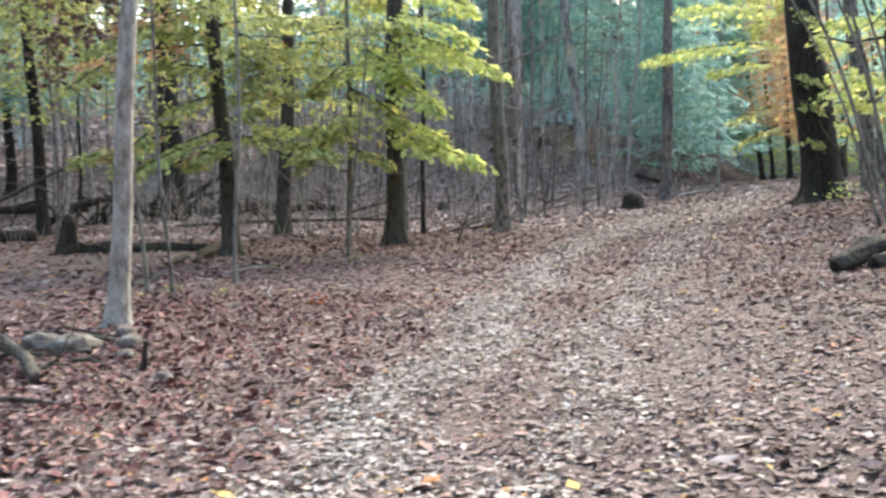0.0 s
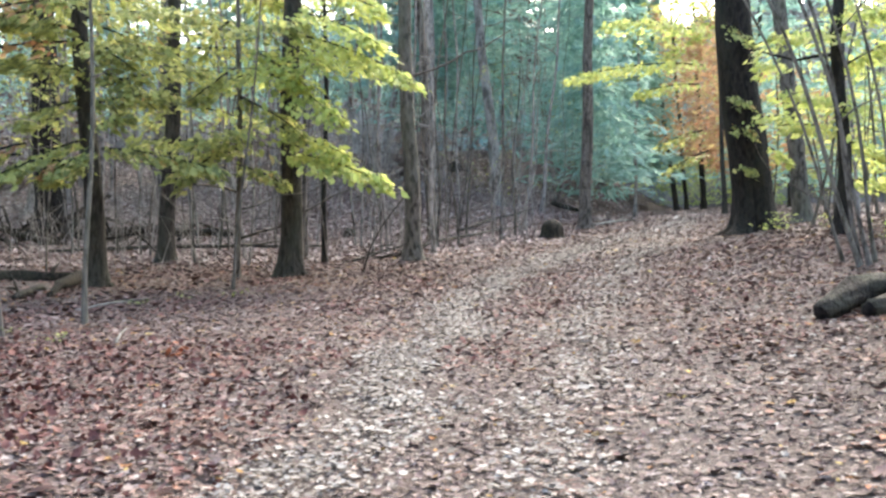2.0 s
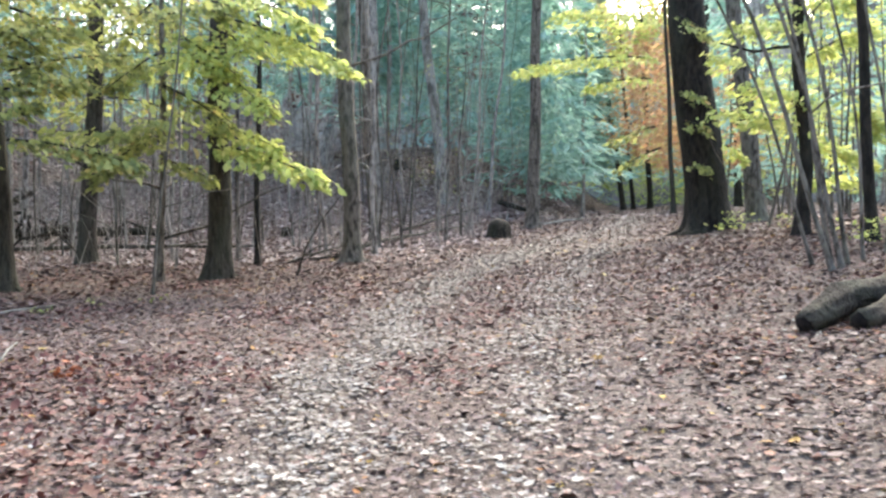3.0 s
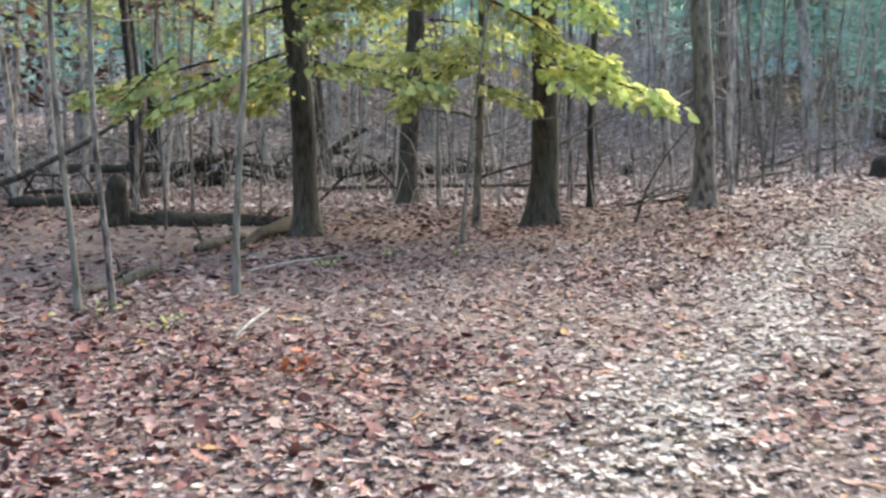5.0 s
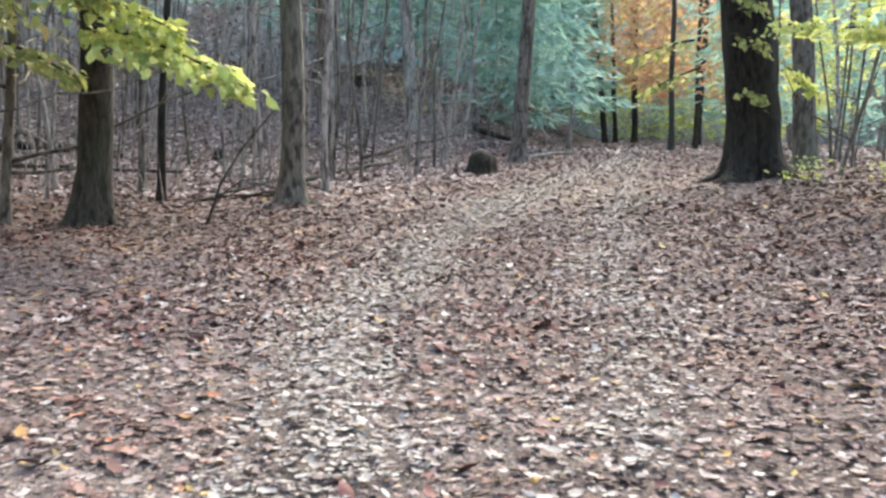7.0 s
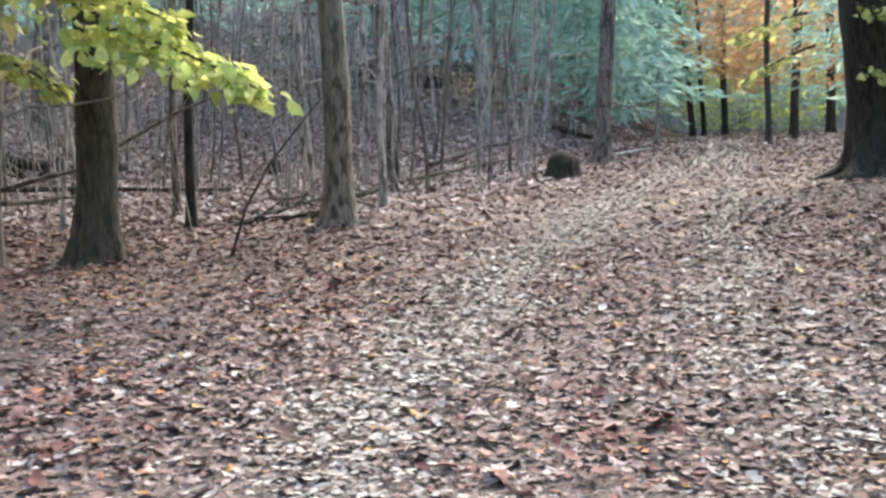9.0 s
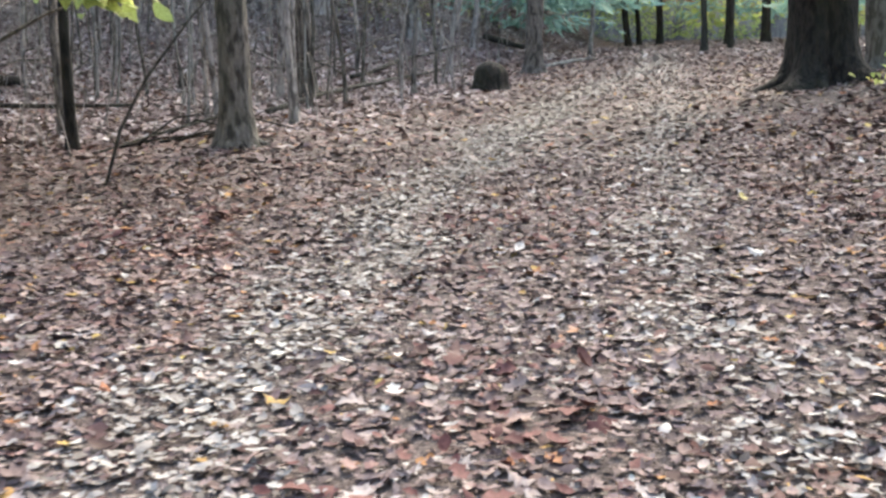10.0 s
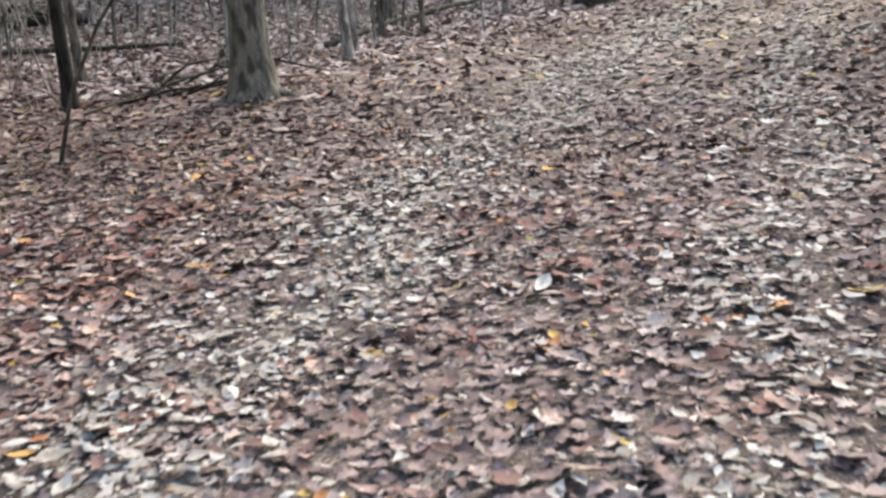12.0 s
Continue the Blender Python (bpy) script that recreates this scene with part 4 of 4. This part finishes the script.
log([(-17.6, 22.5, 0.1), (-16.0, 22.8, 0.14), (-14.8, 22.9, 0.12)], [0.16, 0.18, 0.15], WOOD_ROTTEN, "short dark mossy log under the trees", twigs=4)
log([(-27.5, 34.6, 0.1), (-22.0, 34.2, 0.2), (-19.0, 34.0, 0.15)], [0.2, 0.18, 0.14], WOOD_ROTTEN, "long fallen trunk deep in the woods", twigs=7)
log([(-16.4, 20.5, 0.5), (-14.6, 20.6, 1.1), (-12.6, 20.8, 2.0)], [0.07, 0.06, 0.04], WOOD_DEAD, "bare dead limb slanting among the saplings", "dead_branch", twigs=2)
log([(-18.8, 29.5, 0.0), (-17.6, 29.8, 0.75), (-16.6, 30.1, 0.95), (-15.0, 30.4, 0.35), (-13.8, 30.2, 0.05)], [0.12, 0.14, 0.13, 0.11, 0.08], WOOD_ROTTEN, "dark arched fallen branch among dead wood", "dead_branch", twigs=5)
log([(-16.0, 31.8, 0.1), (-14.9, 31.9, 0.5), (-13.4, 32.0, 1.35), (-12.9, 32.0, 1.5)], [0.1, 0.12, 0.10, 0.05], WOOD_ROTTEN, "broken dark root plate of a fallen tree", "dead_branch", twigs=9)
rt = random.Random(63)
for cx, cy, n in ((-16.6, 29.6, 9), (-13.2, 31.0, 8), (-10.4, 30.6, 4), (-18.6, 25.4, 5)):
    for _ in range(n):
        x, y, a = cx + rt.uniform(-1.6, 1.6), cy + rt.uniform(-0.9, 0.9), rt.uniform(-0.5, 0.5) + rt.choice((0, math.pi))
        h, reach, r = rt.uniform(0.25, 1.1), rt.uniform(0.9, 2.4), rt.uniform(0.03, 0.085)
        log([(x, y, 0.0), (x + reach * 0.4 * math.cos(a), y + reach * 0.4 * math.sin(a), h), (x + reach * 0.75 * math.cos(a + 0.2), y + reach * 0.75 * math.sin(a + 0.2), h * rt.uniform(0.3, 1.3)), (x + reach * math.cos(a), y + reach * math.sin(a), 0.02)],
            [r, r * 0.9, r * 0.7, r * 0.3], WOOD_ROTTEN, "crooked dark dead branch in a tangle of fallen wood", "dead_branch", "tangle of fallen wood", sides=7, twigs=3)
log([(-5.6, 11.2, 0.03), (-5.7, 12.0, 0.05), (-6.1, 13.1, 0.04)], [0.05, 0.06, 0.04], WOOD_DEAD, "curved grey fallen branch by the saplings", "dead_branch", twigs=2)
log([(-6.7, 14.7, 0.04), (-6.9, 15.5, 0.07), (-7.1, 16.4, 0.05)], [0.06, 0.07, 0.05], WOOD_DEAD, "short mossy grey fallen limb", "dead_branch", twigs=2)
log([(-14.2, 32.2, 0.25), (-11.8, 32.4, 0.3), (-8.8, 32.6, 0.1)], [0.16, 0.15, 0.12], WOOD_ROTTEN, "dark fallen trunk behind the trees", twigs=7)
log([(-9.8, 23.4, 0.0), (-9.3, 23.6, 0.55), (-8.5, 23.8, 0.7), (-7.9, 23.9, 0.0)], [0.03, 0.035, 0.03, 0.015], WOOD_ROTTEN, "thin dark arched dead branch", "dead_branch", twigs=3)
log([(-12.5, 27.0, 0.1), (-9.5, 27.2, 0.15), (-4.6, 27.5, 0.1)], [0.05, 0.06, 0.03], WOOD_DEAD, "long thin fallen pole in the leaves", "dead_branch", twigs=4)
log([(-4.95, 13.2, 0.03), (-4.7, 13.8, 0.05), (-4.4, 14.5, 0.03)], [0.014, 0.016, 0.01], BARK_PALE, "pale bare stick lying on leaves", "stick")
log([(-2.78, 9.7, 0.03), (-2.95, 10.2, 0.06), (-3.05, 10.6, 0.09)], [0.012, 0.012, 0.007], BARK_PALE, "short pale stick lying on leaves", "stick")
log([(-1.94, 26.24, 0.05), (-1.55, 29.07, 0.12), (-0.54, 32.74, 0.12), (0.90, 37.63, 0.06)], [0.05, 0.045, 0.04, 0.02], WOOD_DEAD, "long thin grey fallen pole beside the mossy tree", "dead_branch", sides=8, twigs=4)
log([(-1.5, 33.2, 0.1), (-0.5, 36.0, 0.3), (0.3, 38.8, 0.3)], [0.055, 0.05, 0.03], WOOD_DEAD, "thin grey fallen pole in the thicket", "dead_branch", twigs=4)
log([(-2.75, 20.9, 0.03), (-2.2, 21.9, 0.14), (-1.55, 23.0, 0.3)], [0.01, 0.018, 0.02], WOOD_DEAD, "dark fallen branch against the tree's foot", "dead_branch", twigs=4)
log([(1.3, 46.6, 0.15), (2.0, 46.3, 0.2), (2.8, 46.0, 0.15)], [0.10, 0.11, 0.08], WOOD_ROTTEN, "dark short log behind the stump")
log([(3.1, 39.8, 0.04), (4.0, 42.0, 0.08), (5.0, 44.3, 0.08)], [0.05, 0.05, 0.03], BARK_PALE, "pale fallen branch lying across the verge", "dead_branch", twigs=2)
log([(-1.9, 18.92, -0.03), (-1.74, 18.92, 0.5), (-1.48, 18.94, 0.95), (-1.05, 18.97, 1.5), (-0.70, 18.97, 1.85)], [0.019, 0.017, 0.014, 0.01, 0.005], WOOD_DEAD, "thin dark dead stick leaning out of the leaves", "dead_branch", sides=6, twigs=1)
log([(-4.4, 5.7, 0.25), (-3.7, 5.3, 0.16), (-3.2, 4.8, 0.12), (-2.7, 4.2, 0.06)], [0.05, 0.06, 0.055, 0.05], WOOD_DEAD, "grey forked dead branch near the pale tree", "dead_branch", twigs=4)
log([(-4.3, 5.2, 0.3), (-3.95, 5.15, 0.75), (-4.1, 5.1, 1.2)], [0.03, 0.025, 0.012], WOOD_DEAD, "upright broken grey branch", "dead_branch", twigs=2)
log([(-2.9, 3.5, 0.05), (-2.4, 3.45, 0.05), (-1.85, 3.3, 0.03)], [0.022, 0.024, 0.012], WOOD_DEAD, "grey curved stick lying on leaves", "stick")
log([(-4.4, 6.6, 0.07), (-3.6, 6.2, 0.1), (-2.6, 6.05, 0.03)], [0.02, 0.025, 0.012], WOOD_DEAD, "thin dead stick by the pale tree's foot", "stick", twigs=1)
for x, y, a, n, z in ((-3.9, 5.0, 0.3, 0.9, 0.12), (-3.4, 4.7, 2.2, 0.8, 0.1), (-3.0, 5.2, -0.5, 0.7, 0.08), (-4.2, 4.4, 0.9, 1.0, 0.1), (-3.6, 6.3, 0.1, 0.8, 0.06), (-3.0, 4.5, 1.2, 0.5, 0.1), (-3.9, 5.9, 0.6, 0.7, 0.2)):
    log([(x, y, 0.03), (x + n * 0.5 * math.cos(a), y + n * 0.5 * math.sin(a), z), (x + n * math.cos(a), y + n * math.sin(a), z * 0.4)], [0.02, 0.018, 0.008], WOOD_DEAD, "broken grey stick in a heap by the pale tree", "stick", "heap of broken sticks", sides=6, twigs=3)
rf = random.Random(31)
for _ in range(8):
    x, y, a, n = rf.uniform(-2.7, -1.7), rf.uniform(21.3, 22.6), rf.uniform(-0.4, 1.2), rf.uniform(0.5, 1.2)
    log([(x, y, 0.02), (x + n * 0.5 * math.cos(a), y + n * 0.5 * math.sin(a), rf.uniform(0.05, 0.3)), (x + n * math.cos(a), y + n * math.sin(a), rf.uniform(0.05, 0.35))], [0.014, 0.012, 0.005], WOOD_ROTTEN,
        "thin dark broken branch at the mossy tree's foot", "dead_branch", "brush at the tree's foot", sides=6, twigs=2)
stump(-2.1, 4.9, 0.028, 0.26, WOOD_ROTTEN, "short dark broken sapling stub", 0)


def stone(x, y, r, flat, mat, label):
    bm = bmesh.new()
    bmesh.ops.create_icosphere(bm, subdivisions=3, radius=r)
    for v in bm.verts:
        v.co *= 1 + 0.35 * noise.noise(v.co * (1.6 / r) + Vector((x, y, 0)))
        v.co.z *= flat
    me = bpy.data.meshes.new("stone")
    bm.to_mesh(me)
    bm.free()
    me.materials.append(mat)
    me.polygons.foreach_set("use_smooth", [True] * len(me.polygons))
    ob = new("stone", me)
    ob.matrix_world = pose(x, y, float(height(x, y)) + r * flat * 0.45, 0, 0, x * 60)
    return tagged(ob, label, "stone")


ROCK = material("lichened_rock", lambda n, l, v: ramp(n, l, noise_of(n, l, v, 9, 8, 0.7), [(0.3, (0.045, 0.038, 0.032)), (0.5, (0.12, 0.105, 0.09)), (0.66, (0.24, 0.225, 0.20))]), 0.9, 0.8, 30)
stone(-3.3, 5.75, 0.24, 0.55, ROCK, "grey lichened rock at the foot of the pale tree")
stone(-2.85, 6.05, 0.13, 0.7, ROCK, "small grey rock beside a larger one")
stone(-3.75, 5.9, 0.2, 0.6, ROCK, "mossy grey rock in a heap of sticks")
stone(-3.15, 6.5, 0.12, 0.8, ROCK, "grey rock against the pale tree's foot")
stone(-2.6, 5.5, 0.09, 0.7, ROCK, "small grey rock among red leaves")
stone(-1.6, 4.3, 0.08, 1.0, ROCK, "small pale grey stone standing in leaves")


def plant(x, y, count, tall, spread, mat, label, leaf=0.1):
    t = thing("small_plant", x, y, label, "plant", "small plants by the path")
    g = np.random.default_rng(int(abs(x * 13 + y * 7)))
    z = float(height(x, y))
    for k in range(3):
        a = 2.1 * k + x
        tip = (x + spread * 0.6 * math.cos(a), y + spread * 0.6 * math.sin(a), z + tall)
        part("stem", *tube([(x, y, z - 0.02), ((x + tip[0]) / 2, (y + tip[1]) / 2, z + tall * 0.6), tip], [0.006, 0.005, 0.002], 4), BARK_DARK, t)
    p = np.stack([x + g.normal(0, spread * 0.5, count), y + g.normal(0, spread * 0.5, count), z + tall * g.uniform(0.25, 1.1, count)], -1)
    leaf_cloud("leaves", p, leaf * g.uniform(0.6, 1.3, count), mat, g.uniform(0, 6.28, count), g.normal(0.2, 0.4, count), g.normal(0, 0.4, count), ((OVATE, 0.2, -0.3),), t)
    return t


plant(6.75, 23.0, 70, 0.45, 0.45, BRIGHT_LIT, "small yellow-leaved shrub before the massive tree")
plant(7.6, 22.0, 40, 0.3, 0.4, YELLOW, "low yellow-green seedling in fallen leaves")
plant(7.1, 15.8, 50, 0.4, 0.35, BRIGHT_LIT, "small yellow-leaved seedling among saplings")
for x, y in ((-4.57, 10.4), (-3.6, 10.0), (-4.2, 13.6), (-3.9, 14.6), (-3.2, 15.0)):
    plant(x, y, 16, 0.12, 0.22, YELLOW, "tiny green seedling in fallen leaves", 0.06)

# ---- single large leaves lying on the path ----
RED_LEAF = leaf_material("orange_red_leaf", [(0.0, (0.30, 0.085, 0.045)), (1.0, (0.42, 0.14, 0.06))])


def single(n, l, v):
    info = n.new("ShaderNodeObjectInfo")
    base = ramp(n, l, info.outputs["Random"], [(0.0, (0.09, 0.05, 0.042)), (0.3, (0.22, 0.14, 0.12)), (0.55, (0.36, 0.27, 0.23)), (0.75, (0.46, 0.40, 0.36)), (0.9, (0.54, 0.50, 0.46)), (0.96, (0.44, 0.18, 0.08)), (1.0, (0.54, 0.45, 0.16))])
    return mix(n, l, 1.0, base, ramp(n, l, noise_of(n, l, v, 30, 5), [(0.3, (0.7, 0.66, 0.62)), (0.6, (1, 1, 1))]), "MULTIPLY")


SINGLE = material("single_leaf", single, 0.6)
leaf_meshes = []
for shape, fold, curl in ((OVATE, 0.3, 0.5), (LOBED, 0.25, 0.7), (OVATE, -0.35, -0.6), (LOBED, -0.3, 0.9)):
    tv, tf = leaf_template(shape, fold, curl)
    me = bpy.data.meshes.new("leaf")
    me.from_pydata((tv * 0.095).tolist(), [], tf.tolist())
    me.materials.append(SINGLE)
    leaf_meshes.append(me)
rl = random.Random(77)
for i in range(300):
    y = rl.uniform(12.6, 21.0)
    x = float(centre(y)) + rl.uniform(-3.2, 3.0)
    ob = new("leaf", leaf_meshes[i % 4])
    ob.parent = ground
    ob.matrix_basis = pose(x, y, float(height(x, y)) + rl.uniform(0.02, 0.05), rl.gauss(0, 17), rl.gauss(0, 17), rl.uniform(0, 360)) @ Matrix.Scale(rl.uniform(0.65, 1.25), 4)
red = thing("leaf_clump", -1.79, 8.9, "upright orange-red cluster of fallen leaves", "leaves")
g9 = np.random.default_rng(9)
leaf_cloud("leaves", np.stack([-1.79 + g9.normal(0, 0.045, 14), 8.9 + g9.normal(0, 0.045, 14), float(height(-1.79, 8.9)) + g9.uniform(0.03, 0.17, 14)], -1), g9.uniform(0.06, 0.11, 14), RED_LEAF,
           g9.uniform(0, 6.28, 14), g9.normal(0, 0.7, 14), g9.normal(0, 0.6, 14), ((LOBED, 0.3, 0.5), (OVATE, 0.3, -0.5)), red)
